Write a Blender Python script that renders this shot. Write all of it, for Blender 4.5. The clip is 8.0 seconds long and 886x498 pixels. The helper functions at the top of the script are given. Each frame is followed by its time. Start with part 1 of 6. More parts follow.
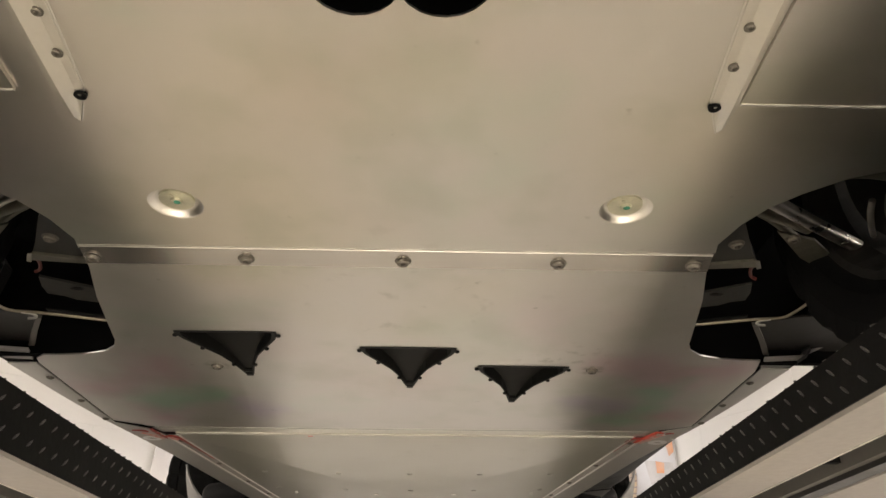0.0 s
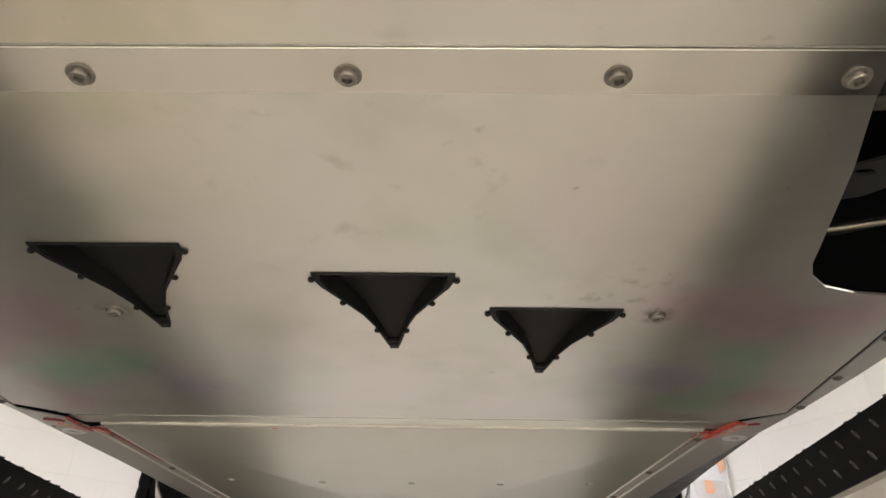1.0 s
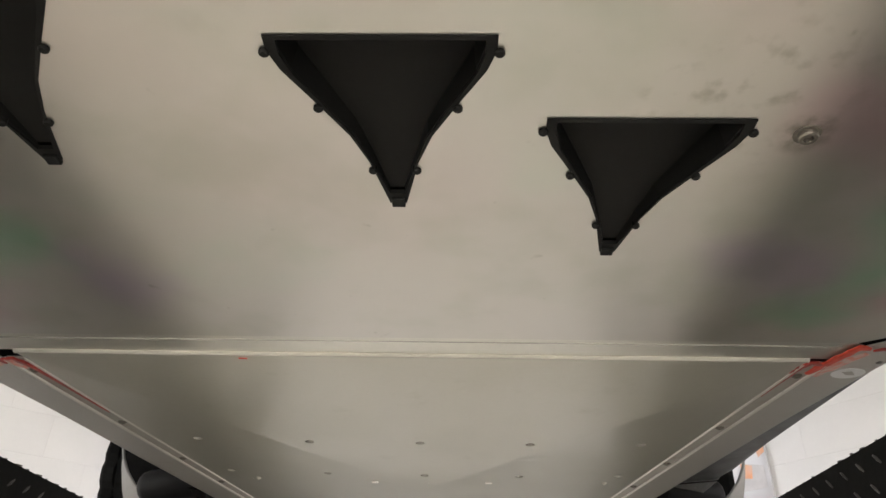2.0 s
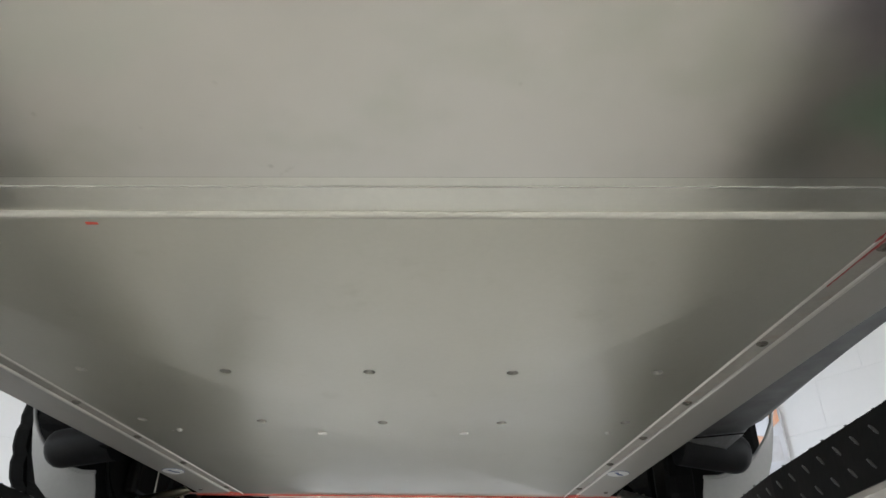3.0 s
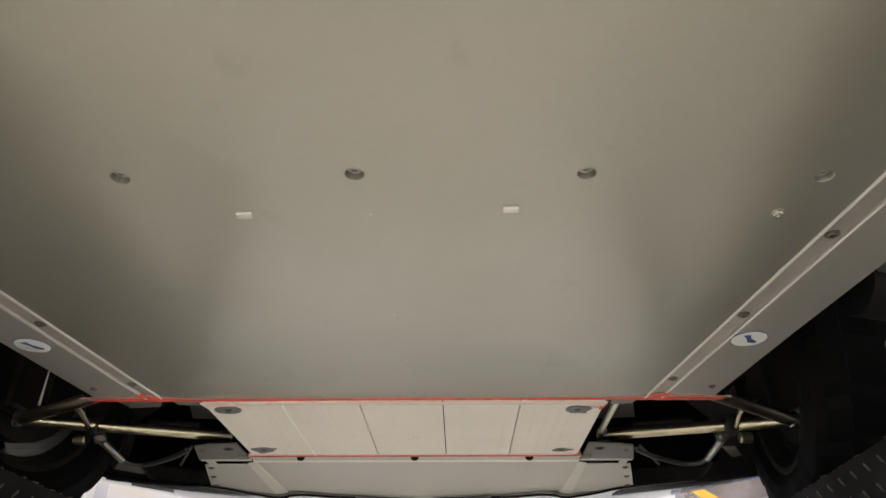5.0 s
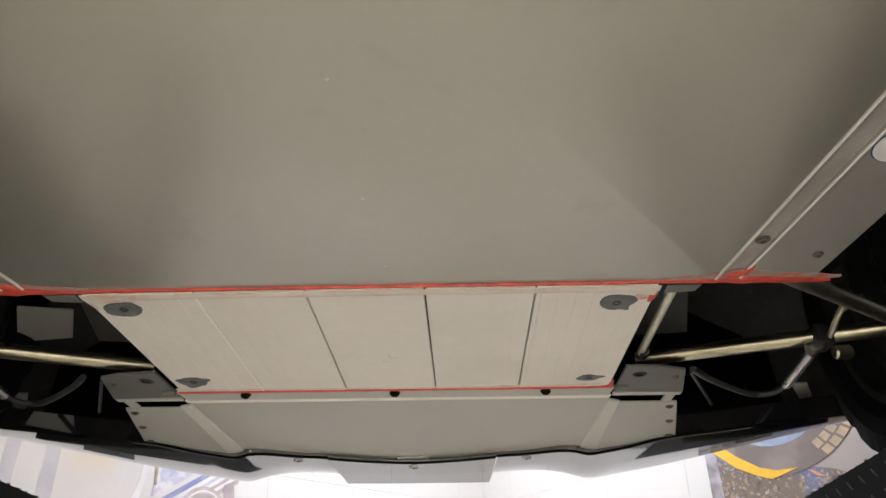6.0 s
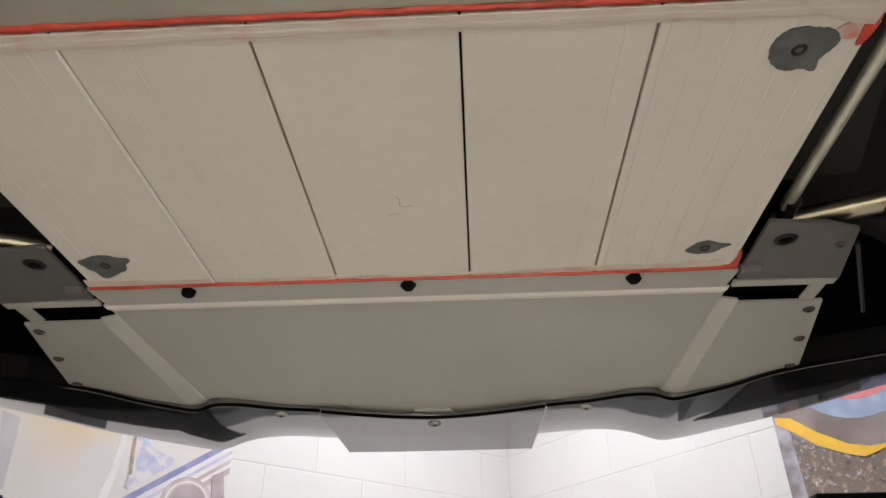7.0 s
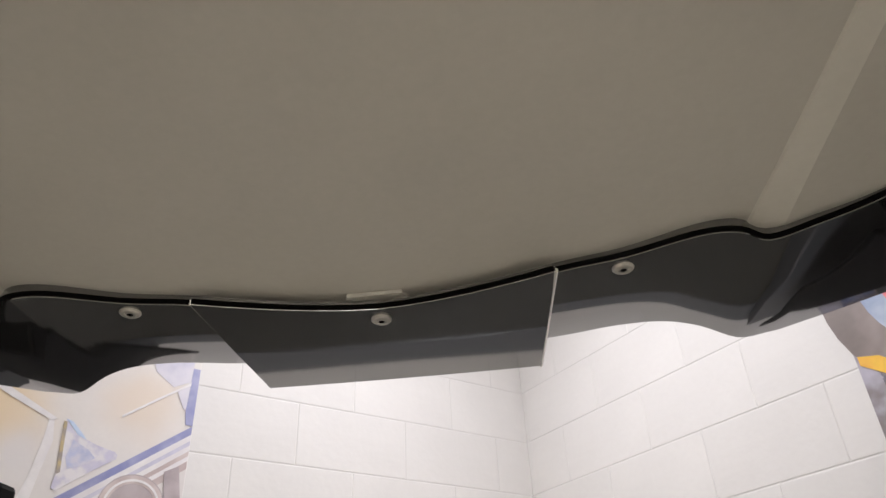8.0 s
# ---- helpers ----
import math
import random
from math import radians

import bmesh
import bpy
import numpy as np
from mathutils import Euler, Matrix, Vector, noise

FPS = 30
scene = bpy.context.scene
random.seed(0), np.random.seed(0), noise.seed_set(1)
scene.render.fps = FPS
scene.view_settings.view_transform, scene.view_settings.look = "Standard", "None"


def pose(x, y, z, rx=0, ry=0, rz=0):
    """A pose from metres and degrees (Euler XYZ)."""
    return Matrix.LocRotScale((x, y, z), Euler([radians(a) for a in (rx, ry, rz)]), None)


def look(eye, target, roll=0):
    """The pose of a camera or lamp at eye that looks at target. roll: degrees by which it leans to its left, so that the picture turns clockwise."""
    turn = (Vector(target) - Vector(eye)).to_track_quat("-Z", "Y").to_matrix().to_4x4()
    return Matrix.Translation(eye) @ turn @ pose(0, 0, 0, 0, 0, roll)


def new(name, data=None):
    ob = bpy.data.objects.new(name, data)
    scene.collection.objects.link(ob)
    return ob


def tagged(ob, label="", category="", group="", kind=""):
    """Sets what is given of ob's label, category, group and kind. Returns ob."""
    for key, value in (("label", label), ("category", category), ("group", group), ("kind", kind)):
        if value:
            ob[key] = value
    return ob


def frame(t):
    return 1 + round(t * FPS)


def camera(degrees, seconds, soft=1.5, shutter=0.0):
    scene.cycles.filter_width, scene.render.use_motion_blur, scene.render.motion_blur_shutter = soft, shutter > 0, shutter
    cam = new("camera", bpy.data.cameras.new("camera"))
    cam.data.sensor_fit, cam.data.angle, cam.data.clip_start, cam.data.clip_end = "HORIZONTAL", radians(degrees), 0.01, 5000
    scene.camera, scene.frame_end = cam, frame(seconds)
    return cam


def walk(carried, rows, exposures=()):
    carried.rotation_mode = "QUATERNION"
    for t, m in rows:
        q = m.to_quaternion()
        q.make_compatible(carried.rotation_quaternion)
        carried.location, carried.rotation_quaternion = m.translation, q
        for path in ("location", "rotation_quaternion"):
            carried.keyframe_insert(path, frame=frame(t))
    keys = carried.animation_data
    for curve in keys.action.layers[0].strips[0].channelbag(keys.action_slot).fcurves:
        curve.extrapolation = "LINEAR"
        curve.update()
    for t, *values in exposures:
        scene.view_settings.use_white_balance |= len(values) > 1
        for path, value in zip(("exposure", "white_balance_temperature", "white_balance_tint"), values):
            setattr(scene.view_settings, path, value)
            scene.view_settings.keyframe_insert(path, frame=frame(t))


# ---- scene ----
cam = camera(64.0, 8.0)
PATH = [
    (0, (0.047, -0.189, 1.327), (0.09, 1.548, 2.317), 0.2),
    (0.2, (0.053, -0.088, 1.313), (0.096, 1.654, 2.295), 0.1),
    (0.5, (0.08, 0.078, 1.326), (0.093, 1.813, 2.322), 0.6),
    (0.6, (0.084, 0.13, 1.339), (0.093, 1.855, 2.352), 0.4),
    (1, (0.099, 0.264, 1.383), (0.069, 1.966, 2.432), 1.0),
    (1.5, (0.08, 0.468, 1.393), (0.036, 2.169, 2.444), 1.3),
    (2, (0.074, 0.64, 1.399), (0.029, 2.343, 2.446), 1.3),
    (2.2, (0.08, 0.712, 1.396), (0.035, 2.415, 2.443), 1.2),
    (3.3, (0.141, 1.105, 1.413), (0.108, 2.819, 2.443), 0.7),
    (3.5, (0.144, 1.171, 1.409), (0.11, 2.884, 2.44), 0.7),
    (4, (0.116, 1.374, 1.41), (0.079, 3.088, 2.44), 0.7),
    (4.5, (0.094, 1.528, 1.414), (0.057, 3.247, 2.437), 0.5),
    (4.7, (0.089, 1.592, 1.407), (0.051, 3.31, 2.431), 0.4),
    (5.8, (0.115, 2.047, 1.416), (0.067, 3.77, 2.429), -0.2),
    (6, (0.111, 2.122, 1.416), (0.06, 3.845, 2.43), -0.2),
    (6.5, (0.085, 2.355, 1.426), (0.017, 4.071, 2.451), -0.1),
    (7, (0.07, 2.547, 1.428), (-0.011, 4.252, 2.47), -0.5),
    (7.5, (0.098, 2.789, 1.431), (-0.011, 4.481, 2.492), -1.5),
    (8, (0.114, 3.04, 1.454), (-0.009, 4.72, 2.531), -3.1),
]
walk(
    cam,
    [(t, look(eye, target, roll)) for t, eye, target, roll in PATH],
    exposures=[(0.0, 0.28, 7000, 13), (0.6, 0.37, 6600, 12.5), (1.0, 0.37, 6550, 12), (2.2, 0.34, 6200, 10), (3.3, 0.22, 5650, 6), (3.6, 0.2, 5700, 6.5), (3.9, 0.22, 6250, 10), (4.7, 0.3, 6300, 11), (6.0, 0.22, 6300, 11), (6.6, 0.1, 6250, 11), (7.0, -0.08, 6400, 11.5), (7.5, -0.22, 6500, 12), (8.0, -0.27, 6600, 13)],
)


# ---- light ----
# A bright workshop: white block walls, a greyer ceiling, a pale floor. Unseen area lamps without fixtures, added for
# brightness: a strong one behind the lift and weaker ones round it.
world = bpy.data.worlds.new("workshop_world")
scene.world = world
world.use_nodes = True
world.node_tree.nodes["Background"].inputs[0].default_value = (0.9, 0.95, 1.0, 1)
world.node_tree.nodes["Background"].inputs[1].default_value = 0.05


def unseen_lamp(x, y, z, watts, lx, ly, colour=(1.0, 0.95, 0.88)):
    data = bpy.data.lights.new("unseen_lamp", "AREA")
    data.shape, data.size, data.size_y, data.energy, data.color = "RECTANGLE", lx, ly, watts, colour
    ob = new("unseen_lamp", data)
    ob.matrix_world = pose(x, y, z)
    return ob


FLOOR_Z, CEIL_Z = 0.09, 3.15
LAMP_Z = CEIL_Z - 0.2
# assumed lamps, placed and powered to balance floor, walls and reflections
for lx_, ly_, watts_, wide_, long_ in (
    (0.12, -5.4, 1550, 0.3, 0.9),
    (0.05, 4.4, 30, 0.22, 1.2),
    (-4.2, 0.5, 68, 0.3, 1.8),
    (3.7, 0.6, 60, 0.3, 1.8),
):
    unseen_lamp(lx_, ly_, LAMP_Z, watts_, wide_, long_, (1.0, 0.975, 0.95) if ly_ < 2 else (0.97, 0.97, 1.0))

# ---- materials ----


def material(name, colour, rough=0.5, metal=0.0, vary=0.12, scale=6.0, fine=90.0, bump=0.05, coat=0.0, coat_rough=0.1, dirt=None, dirt_amount=0.0, per_object=0.0, spec=0.5):
    """A surface with stains (large noise), grain (fine noise) and a little relief."""
    m = bpy.data.materials.new(name)
    m.use_nodes = True
    nt = m.node_tree
    n, link = nt.nodes, nt.links
    b = n["Principled BSDF"]
    tc = n.new("ShaderNodeTexCoord")
    big, small = n.new("ShaderNodeTexNoise"), n.new("ShaderNodeTexNoise")
    big.inputs["Scale"].default_value, big.inputs["Detail"].default_value = scale, 5
    small.inputs["Scale"].default_value, small.inputs["Detail"].default_value = fine, 3
    for t in (big, small):
        link.new(tc.outputs["Object"], t.inputs["Vector"])
    ramp = n.new("ShaderNodeMapRange")
    ramp.interpolation_type = "SMOOTHSTEP"
    ramp.inputs["From Min"].default_value, ramp.inputs["From Max"].default_value = 0.2, 0.8
    ramp.inputs["To Min"].default_value, ramp.inputs["To Max"].default_value = 1 - vary, 1 + vary
    link.new(big.outputs["Fac"], ramp.inputs["Value"])
    r2 = n.new("ShaderNodeMapRange")
    r2.inputs["From Min"].default_value, r2.inputs["From Max"].default_value = 0.3, 0.7
    r2.inputs["To Min"].default_value, r2.inputs["To Max"].default_value = 1 - vary * 0.4, 1 + vary * 0.4
    link.new(small.outputs["Fac"], r2.inputs["Value"])
    mul = n.new("ShaderNodeMath")
    mul.operation = "MULTIPLY"
    link.new(ramp.outputs[0], mul.inputs[0])
    link.new(r2.outputs[0], mul.inputs[1])
    last = mul.outputs[0]
    if per_object:
        info = n.new("ShaderNodeObjectInfo")
        r3 = n.new("ShaderNodeMapRange")
        r3.inputs["To Min"].default_value, r3.inputs["To Max"].default_value = 1 - per_object, 1 + per_object
        link.new(info.outputs["Random"], r3.inputs["Value"])
        m3 = n.new("ShaderNodeMath")
        m3.operation = "MULTIPLY"
        link.new(last, m3.inputs[0])
        link.new(r3.outputs[0], m3.inputs[1])
        last = m3.outputs[0]
    vm = n.new("ShaderNodeVectorMath")
    vm.operation = "SCALE"
    vm.inputs[0].default_value = colour
    link.new(last, vm.inputs["Scale"])
    out = vm.outputs[0]
    if dirt:
        dn = n.new("ShaderNodeTexNoise")
        dn.inputs["Scale"].default_value, dn.inputs["Detail"].default_value = scale * 2.3, 4
        link.new(tc.outputs["Object"], dn.inputs["Vector"])
        dr = n.new("ShaderNodeMapRange")
        dr.inputs["From Min"].default_value, dr.inputs["From Max"].default_value = 0.56, 0.84
        dr.inputs["To Max"].default_value = dirt_amount
        link.new(dn.outputs["Fac"], dr.inputs["Value"])
        mix = n.new("ShaderNodeMix")
        mix.data_type = "RGBA"
        link.new(dr.outputs[0], mix.inputs["Factor"])
        link.new(out, mix.inputs["A"])
        mix.inputs["B"].default_value = (*dirt, 1)
        out = mix.outputs["Result"]
    link.new(out, b.inputs["Base Color"])
    rr = n.new("ShaderNodeMapRange")
    rr.interpolation_type = "SMOOTHSTEP"
    rr.inputs["From Min"].default_value, rr.inputs["From Max"].default_value = 0.15, 0.85
    rr.inputs["To Min"].default_value, rr.inputs["To Max"].default_value = max(0.02, rough * 0.85), min(1, rough * 1.15)
    link.new(big.outputs["Fac"], rr.inputs["Value"])
    link.new(rr.outputs[0], b.inputs["Roughness"])
    b.inputs["Metallic"].default_value = metal
    b.inputs["Specular IOR Level"].default_value = spec
    b.inputs["Coat Weight"].default_value, b.inputs["Coat Roughness"].default_value = coat, coat_rough
    if bump:
        bp = n.new("ShaderNodeBump")
        bp.inputs["Strength"].default_value, bp.inputs["Distance"].default_value = bump, 0.002
        link.new(small.outputs["Fac"], bp.inputs["Height"])
        link.new(bp.outputs[0], b.inputs["Normal"])
    return m


def soft_noise(nt, vec, scale, lo, hi, a, b_, detail=1.5):
    """Noise eased from a to b_ between lo and hi."""
    t = nt.nodes.new("ShaderNodeTexNoise")
    t.inputs["Scale"].default_value, t.inputs["Detail"].default_value = scale, detail
    nt.links.new(vec, t.inputs["Vector"])
    r = nt.nodes.new("ShaderNodeMapRange")
    r.interpolation_type = "SMOOTHSTEP"
    for k, v in (("From Min", lo), ("From Max", hi), ("To Min", a), ("To Max", b_)):
        r.inputs[k].default_value = v
    nt.links.new(t.outputs["Fac"], r.inputs["Value"])
    return r.outputs[0]


def multiply(nt, a, colour, factor):
    """a, or a times a colour where the factor is one."""
    mix = nt.nodes.new("ShaderNodeMix")
    mix.data_type, mix.blend_type = "RGBA", "MULTIPLY"
    nt.links.new(a, mix.inputs["A"])
    if isinstance(colour, tuple):
        mix.inputs["B"].default_value = (*colour, 1)
    else:
        nt.links.new(colour, mix.inputs["B"])
    if isinstance(factor, float):
        mix.inputs["Factor"].default_value = factor
    else:
        nt.links.new(factor, mix.inputs["Factor"])
    return mix.outputs["Result"]


def tinted_aluminium():
    """Satin aluminium sheet with soft smudges and rings of pink and green tint near its front corners."""
    m = bpy.data.materials.new("aluminium_sheet")
    m.use_nodes = True
    nt = m.node_tree
    n, link = nt.nodes, nt.links
    b = n["Principled BSDF"]
    b.inputs["Metallic"].default_value = 1.0
    tc = n.new("ShaderNodeTexCoord")
    at = tc.outputs["Object"]
    base = n.new("ShaderNodeRGB")
    base.outputs[0].default_value = (0.64, 0.622, 0.583, 1)
    # soft patches of interference tint near both front corners, bent by a broad noise
    warp = n.new("ShaderNodeTexNoise")
    warp.inputs["Scale"].default_value, warp.inputs["Detail"].default_value = 6.0, 2.0
    link.new(at, warp.inputs["Vector"])
    push = n.new("ShaderNodeVectorMath")
    push.operation = "MULTIPLY_ADD"
    push.inputs[1].default_value = (0.22, 0.22, 0.0)
    link.new(warp.outputs["Color"], push.inputs[0])
    link.new(at, push.inputs[2])
    out = base.outputs[0]
    pink, green, violet = (1.0, 0.78, 0.87), (0.68, 1.0, 0.82), (0.9, 0.82, 1.0)
    for px, py, reach, colour in ((0.46, 1.07, 0.11, pink), (0.58, 1.12, 0.1, pink), (0.52, 1.2, 0.07, green), (0.55, 1.31, 0.075, green), (0.5, 1.41, 0.07, green), (0.44, 1.33, 0.08, violet), (0.61, 1.4, 0.09, pink), (-0.48, 1.13, 0.1, pink), (-0.6, 1.22, 0.09, pink), (-0.5, 1.33, 0.08, green), (-0.4, 1.29, 0.07, green), (-0.32, 1.37, 0.08, violet), (-0.53, 1.42, 0.08, pink), (0.26, 0.88, 0.14, (1.0, 0.94, 0.96)), (0.12, 0.93, 0.14, (0.95, 1.0, 0.97))):
        away = n.new("ShaderNodeVectorMath")
        away.operation = "DISTANCE"
        link.new(push.outputs[0], away.inputs[0])
        away.inputs[1].default_value = (px + 0.11, py + 0.11, 1.8)
        near = n.new("ShaderNodeMapRange")
        near.interpolation_type = "SMOOTHSTEP"
        for key, value in (("From Min", 0.0), ("From Max", reach * 1.35), ("To Min", 1.0), ("To Max", 0.0)):
            near.inputs[key].default_value = value
        link.new(away.outputs["Value"], near.inputs["Value"])
        out = multiply(nt, out, colour, near.outputs[0])
    out = multiply(nt, out, (1.0, 0.95, 0.83), soft_noise(nt, at, 1.9, 0.5, 0.75, 0.0, 0.7))
    out = multiply(nt, out, (0.88, 1.0, 0.93), soft_noise(nt, at, 5.3, 0.52, 0.78, 0.0, 0.6, 2.0))
    out = multiply(nt, out, (1.0, 0.93, 0.95), soft_noise(nt, at, 3.1, 0.5, 0.75, 0.0, 0.6))
    out = multiply(nt, out, (0.85, 0.89, 0.84), soft_noise(nt, at, 8.0, 0.46, 0.74, 0.0, 0.7, 3.0))
    out = multiply(nt, out, (0.55, 0.56, 0.52), soft_noise(nt, at, 38.0, 0.72, 0.86, 0.0, 0.7, 2.0))
    # grease wiped round the front air inlets and the two bolts beside them
    for centre, r0, r1, scale, lo, hi, most in (((0.3, 1.06, 1.8), 0.03, 0.13, 48.0, 0.52, 0.8, 0.5), ((0.366, 1.102, 1.8), 0.012, 0.032, 60.0, 0.3, 0.7, 0.9), ((-0.349, 1.102, 1.8), 0.012, 0.03, 60.0, 0.3, 0.7, 0.8), ((0.02, 0.8, 1.8), 0.05, 0.3, 26.0, 0.6, 0.8, 0.35)):
        far = n.new("ShaderNodeVectorMath")
        far.operation = "DISTANCE"
        link.new(at, far.inputs[0])
        far.inputs[1].default_value = centre
        fade = n.new("ShaderNodeMapRange")
        fade.interpolation_type = "SMOOTHSTEP"
        for key, value in (("From Min", r0), ("From Max", r1), ("To Min", 1.0), ("To Max", 0.0)):
            fade.inputs[key].default_value = value
        link.new(far.outputs["Value"], fade.inputs["Value"])
        both = n.new("ShaderNodeMath")
        both.operation = "MULTIPLY"
        link.new(fade.outputs[0], both.inputs[0])
        link.new(soft_noise(nt, at, scale, lo, hi, 0.0, most, 3.0), both.inputs[1])
        out = multiply(nt, out, (0.45, 0.46, 0.4), both.outputs[0])
    link.new(out, b.inputs["Base Color"])
    link.new(soft_noise(nt, at, 7.0, 0.2, 0.8, 0.285, 0.325, 2.0), b.inputs["Roughness"])
    return m


def smear(name, base, colour, scale, lo, hi, most):
    """Paint rubbed thin over a surface, which shows through in soft patches."""
    m = material(name, base, 0.5, 0.0, 0.05, 9, 70, 0.05)
    nt = m.node_tree
    b = nt.nodes["Principled BSDF"]
    tc = nt.nodes.new("ShaderNodeTexCoord")
    mix = nt.nodes.new("ShaderNodeMix")
    mix.data_type = "RGBA"
    nt.links.new(b.inputs["Base Color"].links[0].from_socket, mix.inputs["A"])
    mix.inputs["B"].default_value = (*colour, 1)
    nt.links.new(soft_noise(nt, tc.outputs["Object"], scale, lo, hi, 0.0, most, 4.0), mix.inputs["Factor"])
    nt.links.new(mix.outputs["Result"], b.inputs["Base Color"])
    return m


def satin_sheet(name, colour, rough, metal, coat, coat_rough):
    """Satin paint on sheet metal: faint broad patches, a finer mottle and a low orange-peel relief."""
    m = bpy.data.materials.new(name)
    m.use_nodes = True
    nt = m.node_tree
    b = nt.nodes["Principled BSDF"]
    at = nt.nodes.new("ShaderNodeTexCoord").outputs["Object"]
    base = nt.nodes.new("ShaderNodeRGB")
    base.outputs[0].default_value = (*colour, 1)
    out = multiply(nt, base.outputs[0], (0.93, 0.93, 0.91), soft_noise(nt, at, 3.0, 0.25, 0.75, 0.0, 1.0, 2.0))
    out = multiply(nt, out, (0.985, 0.985, 0.98), soft_noise(nt, at, 130.0, 0.35, 0.65, 0.0, 1.0, 2.0))
    out = multiply(nt, out, (0.86, 0.84, 0.8), soft_noise(nt, at, 17.0, 0.62, 0.85, 0.0, 0.6, 3.0))
    nt.links.new(out, b.inputs["Base Color"])
    nt.links.new(soft_noise(nt, at, 6.0, 0.2, 0.8, rough * 0.94, rough * 1.06, 1.5), b.inputs["Roughness"])
    b.inputs["Metallic"].default_value = metal
    b.inputs["Coat Weight"].default_value, b.inputs["Coat Roughness"].default_value = coat, coat_rough
    bump = nt.nodes.new("ShaderNodeBump")
    bump.inputs["Strength"].default_value, bump.inputs["Distance"].default_value = 0.004, 0.001
    nt.links.new(soft_noise(nt, at, 160.0, 0.2, 0.8, 0.0, 1.0, 1.0), bump.inputs["Height"])
    nt.links.new(bump.outputs[0], b.inputs["Normal"])
    return m


ALU = tinted_aluminium()
ALU_BRIGHT = material("aluminium_trim", (0.7, 0.68, 0.63), 0.34, 1.0, 0.04, 9, 150, 0.0)
GREY = satin_sheet("grey_painted_sheet", (0.46, 0.45, 0.395), 0.32, 0.7, 0.3, 0.1)
GREY_SIDE = satin_sheet("grey_painted_sill_sheet", (0.45, 0.435, 0.41), 0.34, 0.45, 0.25, 0.08)
TRIM_GREY = material("worn_trim_strip", (0.36, 0.34, 0.31), 0.5, 0.3, 0.12, 14, 120, 0.05, dirt=(0.3, 0.16, 0.1), dirt_amount=0.4)
OFFWHITE = material("offwhite_ribbed_board", (0.71, 0.675, 0.61), 0.5, 0.0, 0.05, 5, 70, 0.06, dirt=(0.5, 0.43, 0.35), dirt_amount=0.2, per_object=0.02)
NOSE_GREY = material("grey_satin_composite", (0.455, 0.445, 0.405), 0.45, 0.0, 0.05, 4, 140, 0.04, coat=0.1)
LIP = material("dark_gloss_composite", (0.02, 0.02, 0.021), 0.06, 0.0, 0.06, 5, 60, 0.0, spec=0.9, coat=1.0, coat_rough=0.045)
LIP.node_tree.nodes["Principled BSDF"].inputs["Coat IOR"].default_value = 2.7
BODY = material("dark_grey_body_paint", (0.035, 0.035, 0.036), 0.5, 0.1, 0.2, 22, 120, 0.03, coat=0.0, spec=0.2, dirt=(0.075, 0.073, 0.07), dirt_amount=0.5)
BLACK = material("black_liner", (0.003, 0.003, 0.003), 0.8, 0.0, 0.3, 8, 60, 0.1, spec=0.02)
PLASTIC = material("black_duct_plastic", (0.006, 0.006, 0.0055), 0.5, 0.0, 0.15, 12, 120, 0.05, spec=0.13)
RUBBER = material("tyre_rubber", (0.005, 0.005, 0.005), 0.75, 0.0, 0.2, 9, 120, 0.2, spec=0.06)
STEEL = material("bright_steel", (0.6, 0.58, 0.54), 0.3, 1.0, 0.15, 30, 200, 0.05)
BOLT = material("dull_zinc_bolt", (0.17, 0.156, 0.135), 0.52, 0.85, 0.2, 60, 300, 0.05)
CUP_ZINC = material("grey_zinc_fastener", (0.42, 0.41, 0.38), 0.42, 0.7, 0.2, 60, 300, 0.05)
RUST = material("dark_rusty_screw", (0.09, 0.075, 0.06), 0.6, 0.3, 0.3, 60, 300, 0.1)
GOLD = material("yellow_zinc_tube", (0.54, 0.5, 0.37), 0.3, 1.0, 0.12, 10, 90, 0.04, dirt=(0.2, 0.16, 0.1), dirt_amount=0.5)
# paler than the nose plate: light on the sloping folds, put into colour
PALE_FOLD = material("pale_lit_fold", (0.54, 0.53, 0.48), 0.45, 0.0, 0.05, 9, 120, 0.03)
RIB = material("pale_rib", (0.74, 0.71, 0.645), 0.45, 0.0, 0.05, 9, 120, 0.03)
DARK_METAL = material("dark_cast_metal", (0.022, 0.021, 0.02), 0.45, 0.5, 0.25, 14, 90, 0.15)
RED = material("red_sealing_paint", (0.5, 0.055, 0.03), 0.45, 0.0, 0.3, 30, 110, 0.25, dirt=(0.55, 0.25, 0.15), dirt_amount=0.6)
WHITE_RIB = material("white_board_line", (0.84, 0.82, 0.77), 0.5, 0.0, 0.05, 9, 120, 0.03)
PALE_RED = smear("thin_red_smear", (0.62, 0.56, 0.49), (0.55, 0.2, 0.14), 32, 0.45, 0.8, 0.6)
SMEAR_GREY = smear("thin_red_smear_on_grey", (0.3, 0.25, 0.22), (0.45, 0.07, 0.04), 60, 0.35, 0.7, 0.8)
PATCH = smear("dark_grey_filler", (0.14, 0.143, 0.137), (0.085, 0.09, 0.086), 70, 0.25, 0.6, 0.95)
CHIP = material("pale_paint_chip", (0.55, 0.53, 0.5), 0.5, 0.0, 0.1, 20, 100, 0.02)
STICKER_W = material("white_sticker", (0.72, 0.72, 0.72), 0.35, 0.0, 0.05, 20, 100, 0.02)
STICKER_B = material("blue_sticker_print", (0.04, 0.09, 0.24), 0.35, 0.0, 0.1, 20, 100, 0.02)
RUNWAY = material("black_runway_paint", (0.004, 0.004, 0.004), 0.55, 0.0, 0.3, 7, 90, 0.15, spec=0.06, dirt=(0.015, 0.014, 0.012), dirt_amount=0.4)
